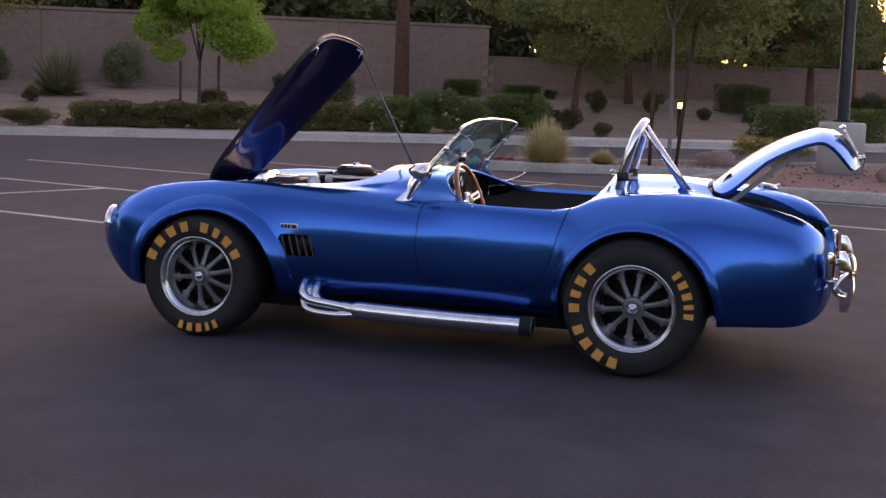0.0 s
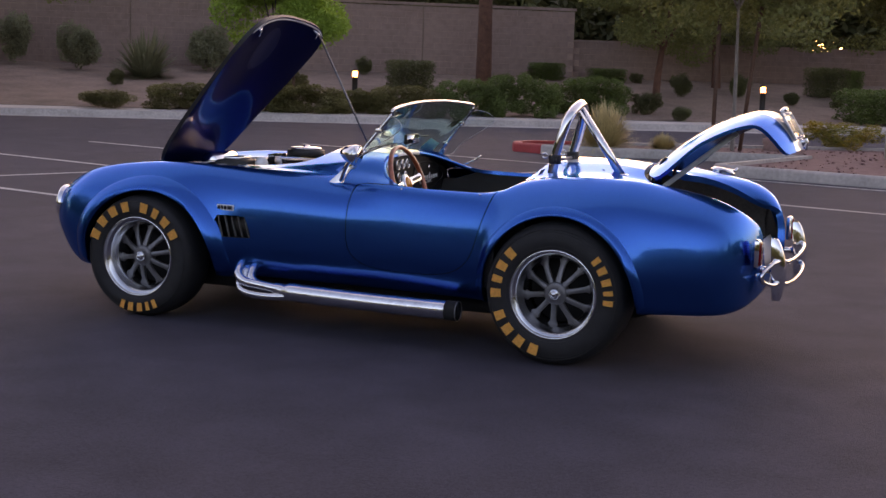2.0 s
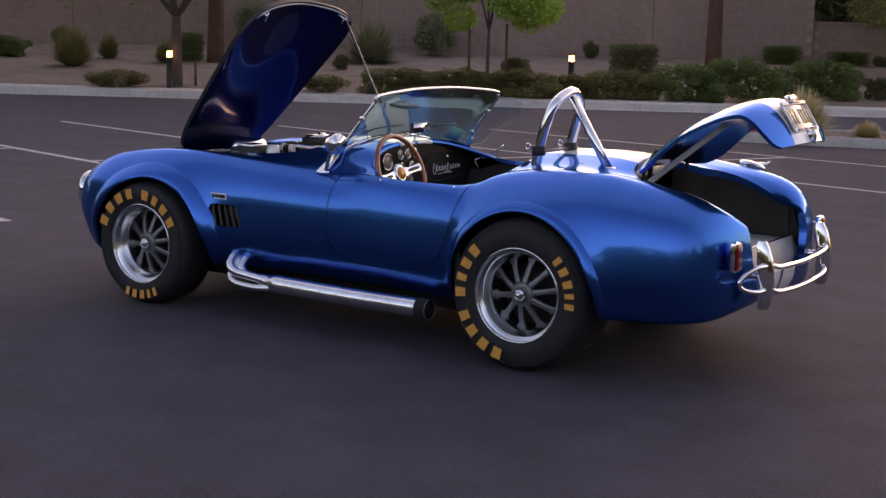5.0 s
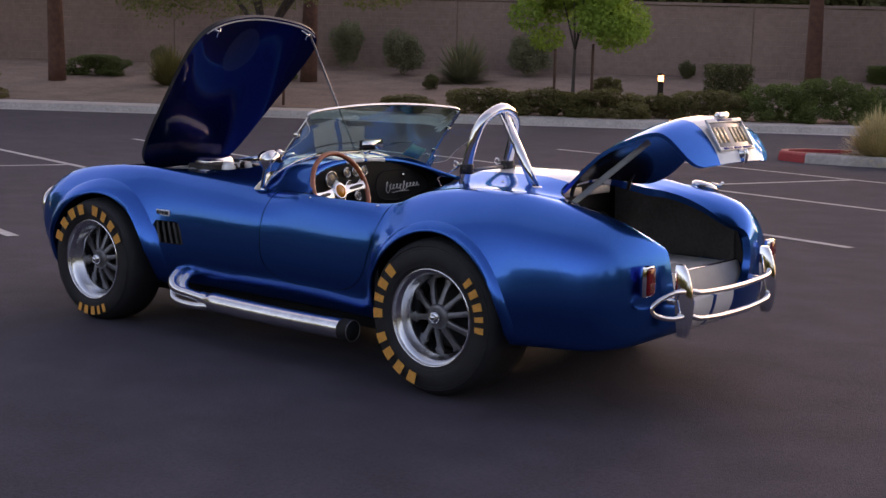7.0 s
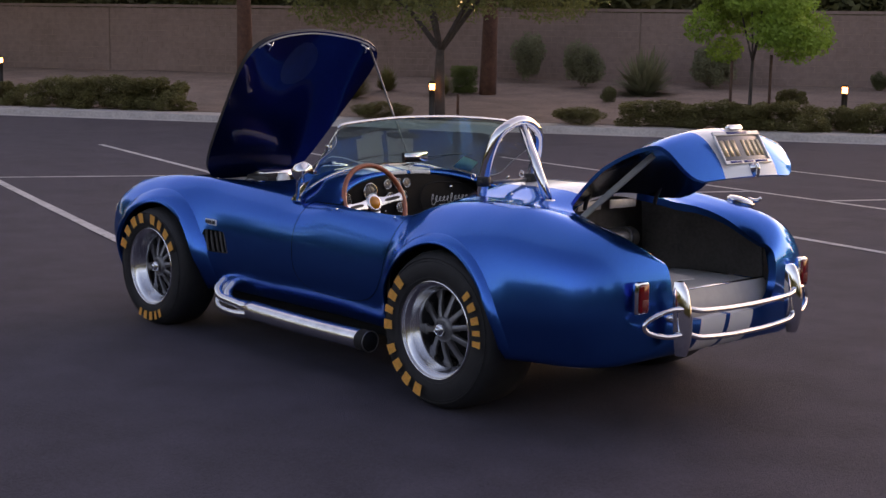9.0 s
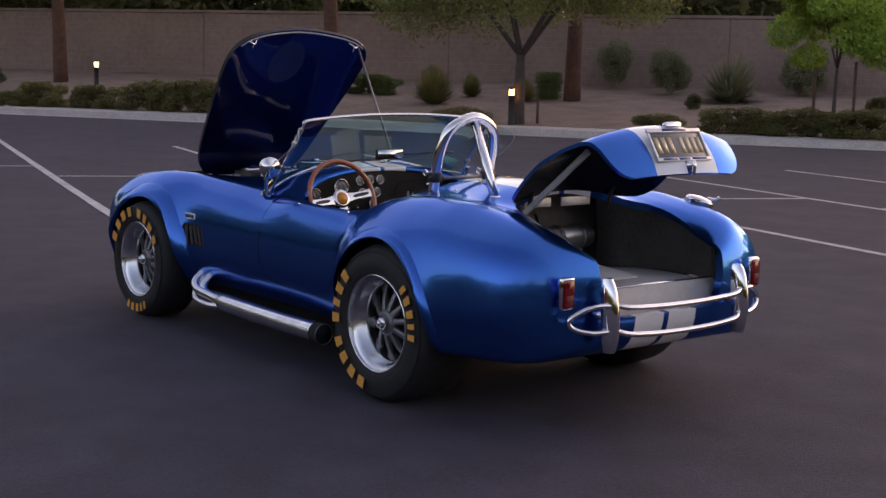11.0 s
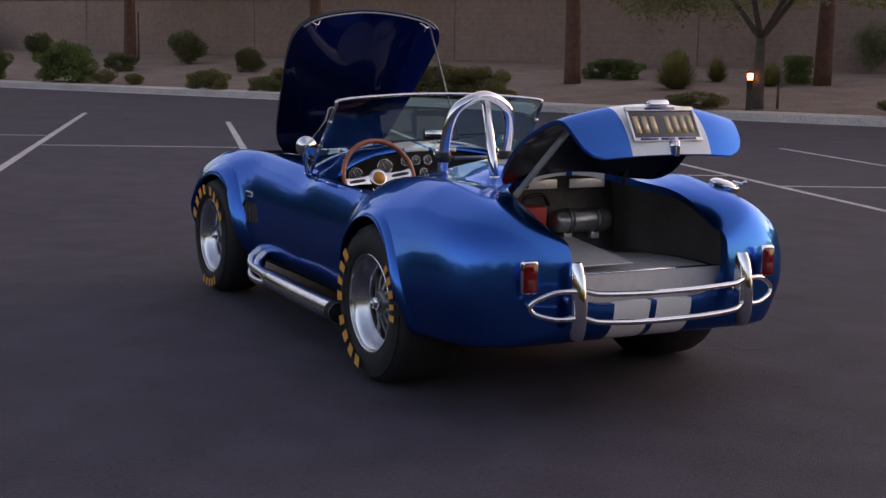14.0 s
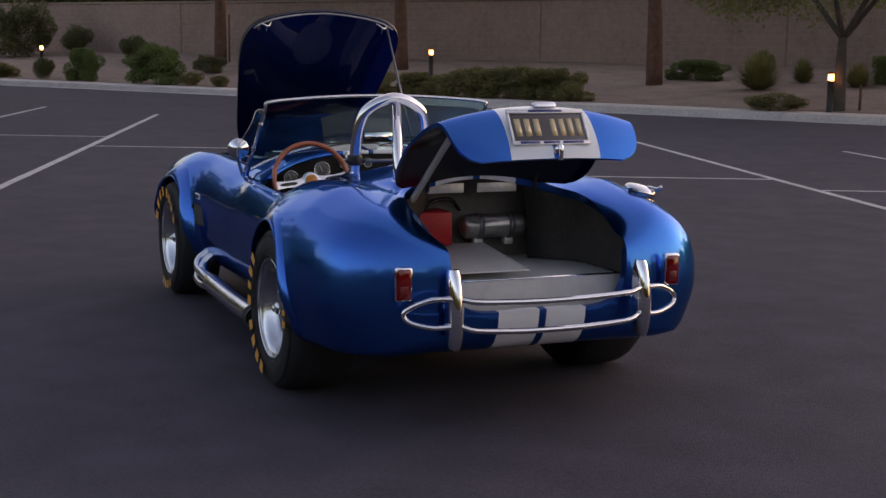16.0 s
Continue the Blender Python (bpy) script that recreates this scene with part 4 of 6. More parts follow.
for side in (-1, 1):
    foot = Vector((1.085, side * 0.605, 0.80))
    bm = bmesh.new()
    rows = [[foot + Vector((-0.055, side * 0.010, -0.012)), foot + Vector((-0.02, side * 0.02, -0.014)), foot + Vector((0.03, side * 0.018, -0.008))], [foot + Vector((-0.01, side * 0.006, 0.03)), foot + Vector((0.01, side * 0.012, 0.03)), foot + Vector((0.045, side * 0.01, 0.03))], [foot + Vector((0.07, 0, 0.10)), foot + Vector((0.075, side * 0.006, 0.10)), foot + Vector((0.095, 0, 0.10))]]
    sheet(bm, rows, 0.008)
    bmesh.ops.recalc_face_normals(bm, faces=bm.faces[:])
    part("pillar_bracket", bm, M_CHROME, screen)
    # wind wing: clear side deflector on two clamps
    a, b = base[0 if side < 0 else -1].lerp(top[0 if side < 0 else -1], 0.18), base[0 if side < 0 else -1].lerp(top[0 if side < 0 else -1], 0.93)
    out = Vector((0.10, side * 0.13, 0)) if side > 0 else Vector((0.10, side * 0.09, 0.0))
    ring = smooth_path([a, a.lerp(b, 0.5), b, b + out * 0.6 + Vector((0, 0, 0.01)), b + out - Vector((0, 0, 0.05)), a + out + Vector((0, 0, 0.06)), a + out * 0.6], 6, True)
    bm = bmesh.new()
    f = bm.faces.new([bm.verts.new(q) for q in ring])
    bm.normal_update()
    bmesh.ops.triangulate(bm, faces=[f])
    wing = part("wind_wing", bm, M_WING, screen, smooth=False)
    wing.visible_shadow = False
    part("wing_edge", tube(bmesh.new(), ring, 0.0016, 6, True), M_SEAL, wing)
    if side > 0:
        part("wing_arm", tube(bmesh.new(), [(1.255, 0.565, 0.80), (1.40, 0.515, 0.858), (1.432, 0.505, 0.884)], 0.005, 8), M_CHROME, screen)
    for t in (0.25, 0.75):
        part("clamp", box(bmesh.new(), a.lerp(b, t) - Vector((0.014, 0.01, 0.012)), a.lerp(b, t) + Vector((0.014, 0.01 + 0.0, 0.012)), 0.004), M_CHROME, screen)
for x0, y0, dy in ((1.045, -0.36, 0.30), (1.035, 0.10, 0.32)):
    b = Vector((x0 + 0.012, y0, 0.93 - 0.25 * y0 * y0))
    bm = bmesh.new()
    tube(bm, smooth_path([b, b + Vector((0.012, dy * 0.5, 0.028)), b + Vector((0.026, dy, 0.05))], 5), 0.0028, 6)
    tube(bm, smooth_path([b + Vector((0.022, dy * 0.45, 0.045)), b + Vector((0.026, dy, 0.052)), b + Vector((0.026, dy * 1.5, 0.05))], 5), 0.0036, 6)
    part("wiper", bm, M_BLACK, car)
mirror = part("interior_mirror", box(bmesh.new(), (1.182, -0.028, 0.958), (1.200, 0.142, 1.012), 0.006), M_BLACK, car)
part("mirror_glass", box(bmesh.new(), (1.2005, -0.023, 0.963), (1.202, 0.137, 1.007)), M_MIRROR, mirror)
part("stem", tube(bmesh.new(), [(1.19, 0.057, 0.96), (1.15, 0.057, 0.922)], 0.006, 8), M_CHROME, mirror)
# side mirror
mm = Matrix.Translation((1.205, -0.672, 0.936)) @ pose(0, 0, 0, 0, 98, -12)
sm = part("side_mirror", lathe(bmesh.new(), [(0.003, -0.10), (0.018, -0.088), (0.036, -0.06), (0.047, -0.025), (0.052, 0.0), (0.050, 0.006)], mm, 28), M_CHROME, car)
part("mirror_glass", lathe(bmesh.new(), [(0.046, 0.0065), (0.001, 0.0072)], mm, 28), M_MIRROR, sm)
part("stalk", tube(bmesh.new(), smooth_path([(1.165, -0.668, 0.905), (1.135, -0.65, 0.86), (1.10, -0.625, 0.80)], 5), 0.010, 8), M_CHROME, sm)

# ---- cockpit ----
def cowl_x(y):
    """The front edge of the cockpit opening."""
    return 1.624 - 0.44 * (1 - abs(y / 0.63) ** 2.7) ** (1 / 2.7)


bm = bmesh.new()
rows = []
for y in [-0.60 + 0.05 * k for k in range(25)]:
    h = 0.900 - 0.126 * abs(y / 0.6) ** 2.6
    rows.append([Vector((1.196, y, h)), Vector((1.191, y, h - 0.02)), Vector((1.176, y, 0.70)), Vector((1.146, y, 0.60))])
sheet(bm, rows, 0.01)
bmesh.ops.recalc_face_normals(bm, faces=bm.faces[:])
dash = part("dashboard", bm, M_BLACK, car, "black vinyl dashboard with round gauges")
bm = bmesh.new()
tube(bm, [Vector((cowl_x(y), y, 0.905 - 0.126 * abs(y / 0.6) ** 2.6)) for y in [-0.56 + 0.04 * k for k in range(29)]], 0.011, 10)
part("dash_roll", bm, M_BLUE, dash)
for y0 in (-0.135, 0.025):
    bm = tube(bmesh.new(), [Vector((cowl_x(y) + 0.001, y, 0.9055 - 0.126 * abs(y / 0.6) ** 2.6)) for y in [y0 + 0.0135 * k for k in range(11)]], 0.0118, 10)
    part("dash_stripe", bm, M_WHITE, dash)


def gauge(y, z, r):
    m = Matrix.Translation((1.191, y, z)) @ pose(0, 0, 0, 0, 86, 0)
    g = part("gauge", lathe(bmesh.new(), [(r, -0.004), (r, 0.007), (r * 0.94, 0.011), (r * 0.86, 0.008), (r * 0.86, -0.004)], m, 24, True), M_CHROME, dash)
    part("face", lathe(bmesh.new(), [(r * 0.88, 0.006), (r * 0.5, 0.0065), (0.001, 0.0065)], m, 24), M_CREAM, g)
    bm = bmesh.new()
    for k in range(10):
        a = radians(-40 + 26 * k)
        box(bm, (-0.001, r * 0.62, 0.0068), (0.001, r * 0.8, 0.0076), 0, m @ Matrix.Rotation(a, 4, "Z"))
    box(bm, (-0.0012, -r * 0.1, 0.0078), (0.0012, r * 0.6, 0.0084), 0, m @ Matrix.Rotation(radians(120), 4, "Z"))
    tagged(part("marks", bm, M_DIAL, g), kind="stuff")


for y, z, r in ((-0.405, 0.785, 0.040), (-0.245, 0.822, 0.044), (-0.132, 0.853, 0.026), (-0.068, 0.855, 0.026), (-0.004, 0.855, 0.026), (-0.025, 0.790, 0.026), (-0.115, 0.787, 0.026), (-0.045, 0.731, 0.026)):
    gauge(y, z, r)
for k in range(6):
    part("switch", lathe(bmesh.new(), [(0.007, 0), (0.006, 0.014), (0.004, 0.022), (0.001, 0.023)], Matrix.Translation((1.182, -0.42 + 0.055 * k, 0.715)) @ pose(0, 0, 0, 0, 90, 0), 10), M_CHROME, dash)
gb = smooth_path([(1.193, 0.14, 0.838), (1.194, 0.30, 0.845), (1.192, 0.46, 0.815), (1.190, 0.53, 0.745), (1.186, 0.34, 0.693), (1.186, 0.15, 0.70), (1.190, 0.10, 0.77)], 6, True)
part("glovebox_seam", tube(bmesh.new(), gb, 0.0035, 6, True), M_DARK, dash)
part("glovebox_lock", lathe(bmesh.new(), [(0.012, 0), (0.011, 0.008), (0.001, 0.009)], Matrix.Translation((1.192, 0.312, 0.818)) @ pose(0, 0, 0, 0, 90, 0), 14), M_CHROME, dash)
scribble = []
for k in range(97):
    u = k / 96
    tall = 0.030 if u < 0.12 or 0.47 < u < 0.60 else 0.013
    scribble.append((1.199, 0.170 + 0.27 * u + 0.012 * math.sin(62 * u + 1.2), 0.758 + 0.006 * u + tall * math.sin(62 * u) * (1 - 0.3 * u)))
part("silver_stroke", tube(bmesh.new(), scribble, 0.0017, 6), M_DIAL, dash, "silver pen scrawl on the glovebox lid")
part("silver_stroke", tube(bmesh.new(), smooth_path([(1.197, 0.225, 0.728), (1.198, 0.29, 0.733), (1.198, 0.36, 0.732)], 6), 0.0016, 6), M_DIAL, dash)
# small paper sticker inside the screen
sb = [base[-4].lerp(top[-4], 0.12), base[-8].lerp(top[-8], 0.10), base[-8].lerp(top[-8], 0.30), base[-4].lerp(top[-4], 0.30)]
bm = sheet(bmesh.new(), [[q + Vector((0.008, 0, 0)) for q in sb[:2]], [q + Vector((0.008, 0, 0)) for q in (sb[3], sb[2])]], 0.001)
part("windscreen_sticker", bm, mat("teal_paper", (0.10, 0.42, 0.40), 0.6, 0, 0.15, 30), screen, "small teal paper sticker inside the glass")

# steering wheel: walnut rim, three drilled alloy spokes
SW = Matrix.Translation((1.335, -0.346, 0.780)) @ pose(0, 0, 0, 0, 70, 0)
bm = bmesh.new()
tube(bm, [SW @ Vector((0.188 * math.cos(2 * math.pi * k / 56), 0.188 * math.sin(2 * math.pi * k / 56), 0.02)) for k in range(56)], 0.0125, 12, True)
steer = part("steering_wheel", bm, M_WOOD, car, "walnut-rimmed steering wheel with alloy spokes")
for a in (97, 277, 367):
    bm = bmesh.new()
    m = SW @ Matrix.Rotation(radians(a), 4, "Z")
    rows = [[m @ Vector((r, -w, z)), m @ Vector((r, -w * 0.35, z + 0.002)), m @ Vector((r, w * 0.35, z + 0.002)), m @ Vector((r, w, z))] for r, w, z in ((0.03, 0.024, 0.006), (0.08, 0.0165, 0.008), (0.13, 0.0155, 0.013), (0.184, 0.020, 0.02))]
    sheet(bm, rows, 0.004)
    bmesh.ops.recalc_face_normals(bm, faces=bm.faces[:])
    sp = part("spoke", bm, M_POLISHED, steer)
    slot = [[m @ Vector((r, -w, z + 0.0045)), m @ Vector((r, w, z + 0.0045))] for r, w, z in ((0.072, 0.003, 0.0118), (0.085, 0.0075, 0.0128), (0.125, 0.0085, 0.0166), (0.155, 0.0065, 0.0196), (0.162, 0.002, 0.0205))]
    part("spoke_slot", sheet(bmesh.new(), slot), M_BLACK, steer)
part("horn_hub", lathe(bmesh.new(), [(0.048, 0.0), (0.048, 0.012), (0.042, 0.018), (0.034, 0.019)], SW, 28), M_POLISHED, steer)
part("horn_button", lathe(bmesh.new(), [(0.034, 0.017), (0.030, 0.023), (0.001, 0.025)], SW, 28), M_AMBER, steer)
part("column", tube(bmesh.new(), [SW @ Vector((0, 0, 0)), SW @ Vector((0, 0, -0.16))], 0.02, 12), M_BLACK, steer)

# tub, tunnel, seats
bm = bmesh.new()
rows = [[Vector((x, y * (0.91 if x < 1.3 else 1), z - (0.04 if x < 1.3 and z > 0.7 else 0))) for y, z in ((-0.635, 0.775), (-0.63, 0.6), (-0.60, 0.30), (0.60, 0.30), (0.63, 0.6), (0.635, 0.775))] for x in (0.95, 1.25, 1.36, 1.7, 2.08)]
sheet(bm, rows)
bm.faces.new([bm.verts.new((2.08, y, z)) for y, z in ((-0.635, 0.80), (-0.63, 0.6), (-0.60, 0.30), (0.60, 0.30), (0.63, 0.6), (0.635, 0.80), (0.4, 0.9), (-0.4, 0.9))])
bm.faces.new([bm.verts.new((0.95, y, z)) for y, z in ((-0.57, 0.735), (-0.55, 0.30), (0.55, 0.30), (0.57, 0.735))])
part("cockpit_lining", bm, M_BLACK, car)
part("transmission_tunnel", box(bmesh.new(), (0.95, -0.12, 0.30), (2.05, 0.12, 0.52), 0.05), M_CARPET, car)
for y in (-0.335, 0.335):
    s1 = part("seat", box(bmesh.new(), (1.50, y - 0.20, 0.32), (1.95, y + 0.20, 0.47), 0.05), M_BLACK, car, "low black leather bucket seat")
    bm = bmesh.new()
    rows = [[Vector((1.90 + 0.16 * t + 0.03 * abs(u) ** 2, y + 0.20 * u * (1 - 0.15 * t), 0.42 + 0.36 * t - 0.03 * u * u * t)) for u in (-1, -0.8, -0.4, 0, 0.4, 0.8, 1)] for t in (0, 0.3, 0.7, 0.92, 1.0)]
    sheet(bm, rows, 0.08)
    bmesh.ops.recalc_face_normals(bm, faces=bm.faces[:])
    part("backrest", bm, M_BLACK, s1)
part("gear_lever", tube(bmesh.new(), smooth_path([(1.50, 0.0, 0.50), (1.47, -0.01, 0.60), (1.44, -0.02, 0.66)], 5), 0.008, 8), M_CHROME, car)

# ---- roll hoop behind the driver ----
hoop = smooth_path([(2.130, -0.395, 0.860), (2.150, -0.395, 0.98), (2.180, -0.39, 1.09), (2.205, -0.355, 1.175), (2.222, -0.24, 1.222), (2.205, -0.125, 1.175), (2.180, -0.09, 1.09), (2.150, -0.085, 0.98), (2.130, -0.085, 0.87)], 7)
rb = part("roll_hoop", tube(bmesh.new(), hoop, 0.0235, 14), M_CHROME, car, "chromed roll hoop with a rear stay")
part("rear_stay", tube(bmesh.new(), [(2.222, -0.235, 1.20), (2.345, -0.275, 1.04), (2.470, -0.318, 0.880)], 0.0205, 14), M_CHROME, rb)
for q in ((2.13, -0.395, 0.873), (2.13, -0.085, 0.905), (2.468, -0.317, 0.893)):
    part("foot_plate", lathe(bmesh.new(), [(0.032, -0.006), (0.031, 0.001), (0.026, 0.004), (0.024, 0.006)], Matrix.Translation(q), 20), M_CHROME, rb)
for y in (-0.395, -0.085):
    part("harness_clamp", lathe(bmesh.new(), [(0.029, -0.022), (0.031, -0.018), (0.031, 0.018), (0.029, 0.022)], Matrix.Translation((2.146, y, 0.955)), 16), M_BLACK, rb)
    part("clamp_bolt", box(bmesh.new(), (2.150, y - 0.044, 0.942), (2.164, y + 0.044, 0.960), 0.004), M_BLACK, rb)
    part("clamp_ring", tube(bmesh.new(), [Vector((2.10 + 0.013 * math.cos(2 * math.pi * k / 16), y - 0.02, 0.972 + 0.013 * math.sin(2 * math.pi * k / 16))) for k in range(16)], 0.0035, 6, True), M_CHROME, rb)
part("harness_bar", tube(bmesh.new(), [(2.15, -0.37, 0.95), (2.15, -0.11, 0.95)], 0.008, 10), M_SPOKE, rb)

# ---- side exhaust on both flanks ----
for side in (-1, 1):
    bm = bmesh.new()
    tube(bm, smooth_path([(0.80, side * 0.735, 0.235), (0.95, side * 0.742, 0.228), (1.35, side * 0.745, 0.222), (1.70, side * 0.745, 0.222), (1.80, side * 0.745, 0.222)], 6), [0.034] * 4 + [0.046] * 18 + [0.048] * 3, 18, cap=False)
    pipe = part("side_pipe", bm, M_PIPE, car, "polished side exhaust pipe below the door")
    part("pipe_mouth", lathe(bmesh.new(), [(0.044, 0.0), (0.043, -0.10), (0.001, -0.12)], Matrix.Translation((1.797, side * 0.745, 0.222)) @ pose(0, 0, 0, 0, 90, 0), 20), M_DARK, pipe)
    part("pipe_tip", tube(bmesh.new(), [(1.740, side * 0.745, 0.222), (1.803, side * 0.745, 0.222)], 0.0486, 20, cap=False), M_DARK, pipe, "dark band at the pipe end")
    part("pipe_lip", tube(bmesh.new(), [Vector((1.80, side * 0.745 + 0.0475 * math.cos(2 * math.pi * k / 28), 0.222 + 0.0475 * math.sin(2 * math.pi * k / 28))) for k in range(28)], 0.003, 6, True), M_SPOKE, pipe)
    for n, (x, z, dy) in enumerate(((0.575, 0.345, 0.0), (0.645, 0.33, -0.01), (0.60, 0.31, -0.03), (0.62, 0.30, 0.0))):
        if n == 3:
            pts = [(0.585, side * 0.69, 0.30), (0.590, side * 0.74, 0.245), (0.64, side * 0.762, 0.210), (0.78, side * 0.765, 0.200), (0.94, side * 0.75, 0.214)]
        else:
            pts = [(x, side * 0.60, z + 0.01), (x, side * 0.675, z), (x + 0.008, side * (0.735 + dy), z - 0.045), (x + 0.05, side * (0.75 + dy), 0.265 - 0.01 * n), (x + 0.15, side * (0.748 + dy), 0.250 - 0.008 * n), (0.86 + 0.03 * n, side * 0.745, 0.235)]
        part("header_pipe", tube(bmesh.new(), smooth_path(pts, 6), 0.024 if n < 3 else 0.018, 14), M_PIPE, pipe)
    bm = bmesh.new()
    tube(bm, smooth_path([(0.555, side * 0.672, 0.36), (0.57, side * 0.672, 0.395), (0.62, side * 0.675, 0.402), (0.68, side * 0.675, 0.395), (0.70, side * 0.672, 0.36)], 6), 0.006, 8)
    part("exit_trim", bm, M_BLACK, car)

# ---- tail: lamps, bumper, filler ----
M_REDD = mat("dark_red_reflector", (0.16, 0.002, 0.003), 0.3, 0, 0.3, 200, 0.3, 300)
for side in (-1, 1):
    m = Matrix.Translation((3.182, side * 0.558, 0.596)) @ pose(0, 0, 0, 0, 0, side * 2)
    tl = part("tail_lamp", box(bmesh.new(), (-0.03, -0.035, -0.064), (0.003, 0.035, 0.064), 0.012, m), M_CHROME, car, "red tail lamp in a chrome bezel")
    part("lens", box(bmesh.new(), (-0.004, -0.0285, -0.056), (0.010, 0.0275, 0.056), 0.009, m), M_RED, tl)
    part("reflector", box(bmesh.new(), (0.004, -0.017, -0.046), (0.0112, 0.017, -0.004), 0.003, m), M_REDD, tl)
bump = part("rear_bumper", tube(bmesh.new(), smooth_path([(3.232, -0.42, 0.545), (3.258, -0.365, 0.545), (3.276, -0.31, 0.535), (3.283, -0.15, 0.528), (3.285, 0, 0.526), (3.283, 0.15, 0.528), (3.276, 0.31, 0.535), (3.258, 0.365, 0.545), (3.232, 0.42, 0.545)], 6), 0.0115, 10), M_CHROME, car, "twin chrome bumper bars with overriders")
part("lower_bar", tube(bmesh.new(), smooth_path([(3.232, -0.42, 0.445), (3.258, -0.365, 0.445), (3.276, -0.31, 0.430), (3.283, -0.15, 0.420), (3.285, 0, 0.418), (3.283, 0.15, 0.420), (3.276, 0.31, 0.430), (3.258, 0.365, 0.445), (3.232, 0.42, 0.445)], 6), 0.0115, 10), M_CHROME, bump)
for side in (-1, 1):
    bm = bmesh.new()
    rows = []
    for t in [k / 14 for k in range(15)]:
        z = 0.358 + 0.290 * t
        bulge = 0.064 * math.sin(math.pi * (0.06 + 0.90 * t)) ** 0.38
        w = 0.034 * (math.sin(math.pi * (0.03 + 0.94 * t)) ** 0.22)
        x0 = 3.205 + 0.02 * (1 - t)
        rows.append([Vector((x0 + bulge * math.sin(a), side * 0.388 + 0.010 - w * math.cos(a), z)) for a in [math.pi * n / 12 for n in range(13)]])
    sheet(bm, rows)
    for row in (rows[0], rows[-1]):
        bm.faces.new([bm.verts.new(q) for q in row])
    bm.faces.new([bm.verts.new(r[0]) for r in rows] + [bm.verts.new(r[-1]) for r in rows[::-1]])
    bmesh.ops.remove_doubles(bm, verts=bm.verts[:], dist=0.0005)
    bmesh.ops.recalc_face_normals(bm, faces=bm.faces[:])
    part("overrider", bm, M_CHROME, bump)
    part("end_loop", tube(bmesh.new(), smooth_path([(3.25, side * 0.39, 0.545), (3.235, side * 0.47, 0.545), (3.205, side * 0.54, 0.515), (3.195, side * 0.563, 0.49), (3.205, side * 0.545, 0.462), (3.235, side * 0.47, 0.443), (3.25, side * 0.39, 0.445)], 7), 0.0105, 10), M_CHROME, bump)
    part("mount", tube(bmesh.new(), [(3.10, side * 0.388, 0.50), (3.23, side * 0.388, 0.50)], 0.016, 10), M_CHROME, bump)
m = Matrix.Translation((2.780, 0.632, 0.834)) @ pose(0, 0, 0, -13, 10, 0)
cap = part("filler_cap", lathe(bmesh.new(), [(0.078, -0.014), (0.078, 0.000), (0.066, 0.006), (0.064, 0.022), (0.067, 0.026), (0.066, 0.036), (0.056, 0.046), (0.032, 0.052), (0.001, 0.054)], m, 32), M_CHROME, car, "chrome quick-release filler cap on the wing")
part("lever", tube(bmesh.new(), smooth_path([m @ Vector((0.02, 0.02, 0.052)), m @ Vector((0.05, 0.045, 0.056)), m @ Vector((0.062, 0.056, 0.074))], 4), 0.009, 8), M_CHROME, cap)
for x0, y0, z0 in ((2.42, -0.50, 0.925), (1.45, -0.662, 0.782), (1.86, -0.662, 0.782)):
    part("stud", lathe(bmesh.new(), [(0.006, -0.004), (0.006, 0.003), (0.003, 0.006), (0.0005, 0.006)], Matrix.Translation((x0, y0, z0)), 10), M_CHROME, car)

# ---- boot lid, raised ----
LID = [(2.560, 0.930), (2.65, 1.008), (2.75, 1.086), (2.86, 1.153), (2.97, 1.202), (3.06, 1.226), (3.12, 1.222), (3.172, 1.195), (3.218, 1.150), (3.254, 1.100), (3.278, 1.048)]
lid_line = smooth_path([(x, 0, z) for x, z in LID], 4)
lid_len = [0.0]
for a, b in zip(lid_line, lid_line[1:]):
    lid_len.append(lid_len[-1] + (b - a).length)


def lid_half(s):
    t = 2 * s / lid_len[-1] - 1
    n = 5.0 if t < 0 else 8.0
    return (0.428 - 0.076 * (t + 1) / 2) * max(0.0, 1 - abs(t * 0.985) ** n) ** (1 / n) + 0.02


def lid_rows(drop):
    rows = []
    for i, (c, s) in enumerate(zip(lid_line, lid_len)):
        a, b = lid_line[max(0, i - 1)], lid_line[min(len(lid_line) - 1, i + 1)]
        d = (b - a).normalized()
        n = Vector((-d.z, 0, d.x))
        hw = lid_half(s)
        rows.append([c + Vector((0, hw * u, 0)) - n * ((0.38 + 0.20 * max(0.0, 1 - s / (0.35 * lid_len[-1]))) * (hw * u) ** 2 + drop) for u in [k / 8 for k in range(-8, 9)]])
    return rows


bm = sheet(bmesh.new(), lid_rows(0.0))
bmesh.ops.recalc_face_normals(bm, faces=bm.faces[:])
if sum(f.normal.z for f in bm.faces) < 0:
    bmesh.ops.reverse_faces(bm, faces=bm.faces[:])
lid = part("boot_lid", bm, M_STRIPE, car, "raised blue boot lid with white stripes", angle=0)
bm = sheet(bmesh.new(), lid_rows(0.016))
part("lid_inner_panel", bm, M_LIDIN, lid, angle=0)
r0, r1 = lid_rows(0.0), lid_rows(0.016)


def border(rows):
    return [r[0] for r in rows] + rows[-1][1:-1] + [r[-1] for r in rows[::-1]] + rows[0][-2:0:-1]


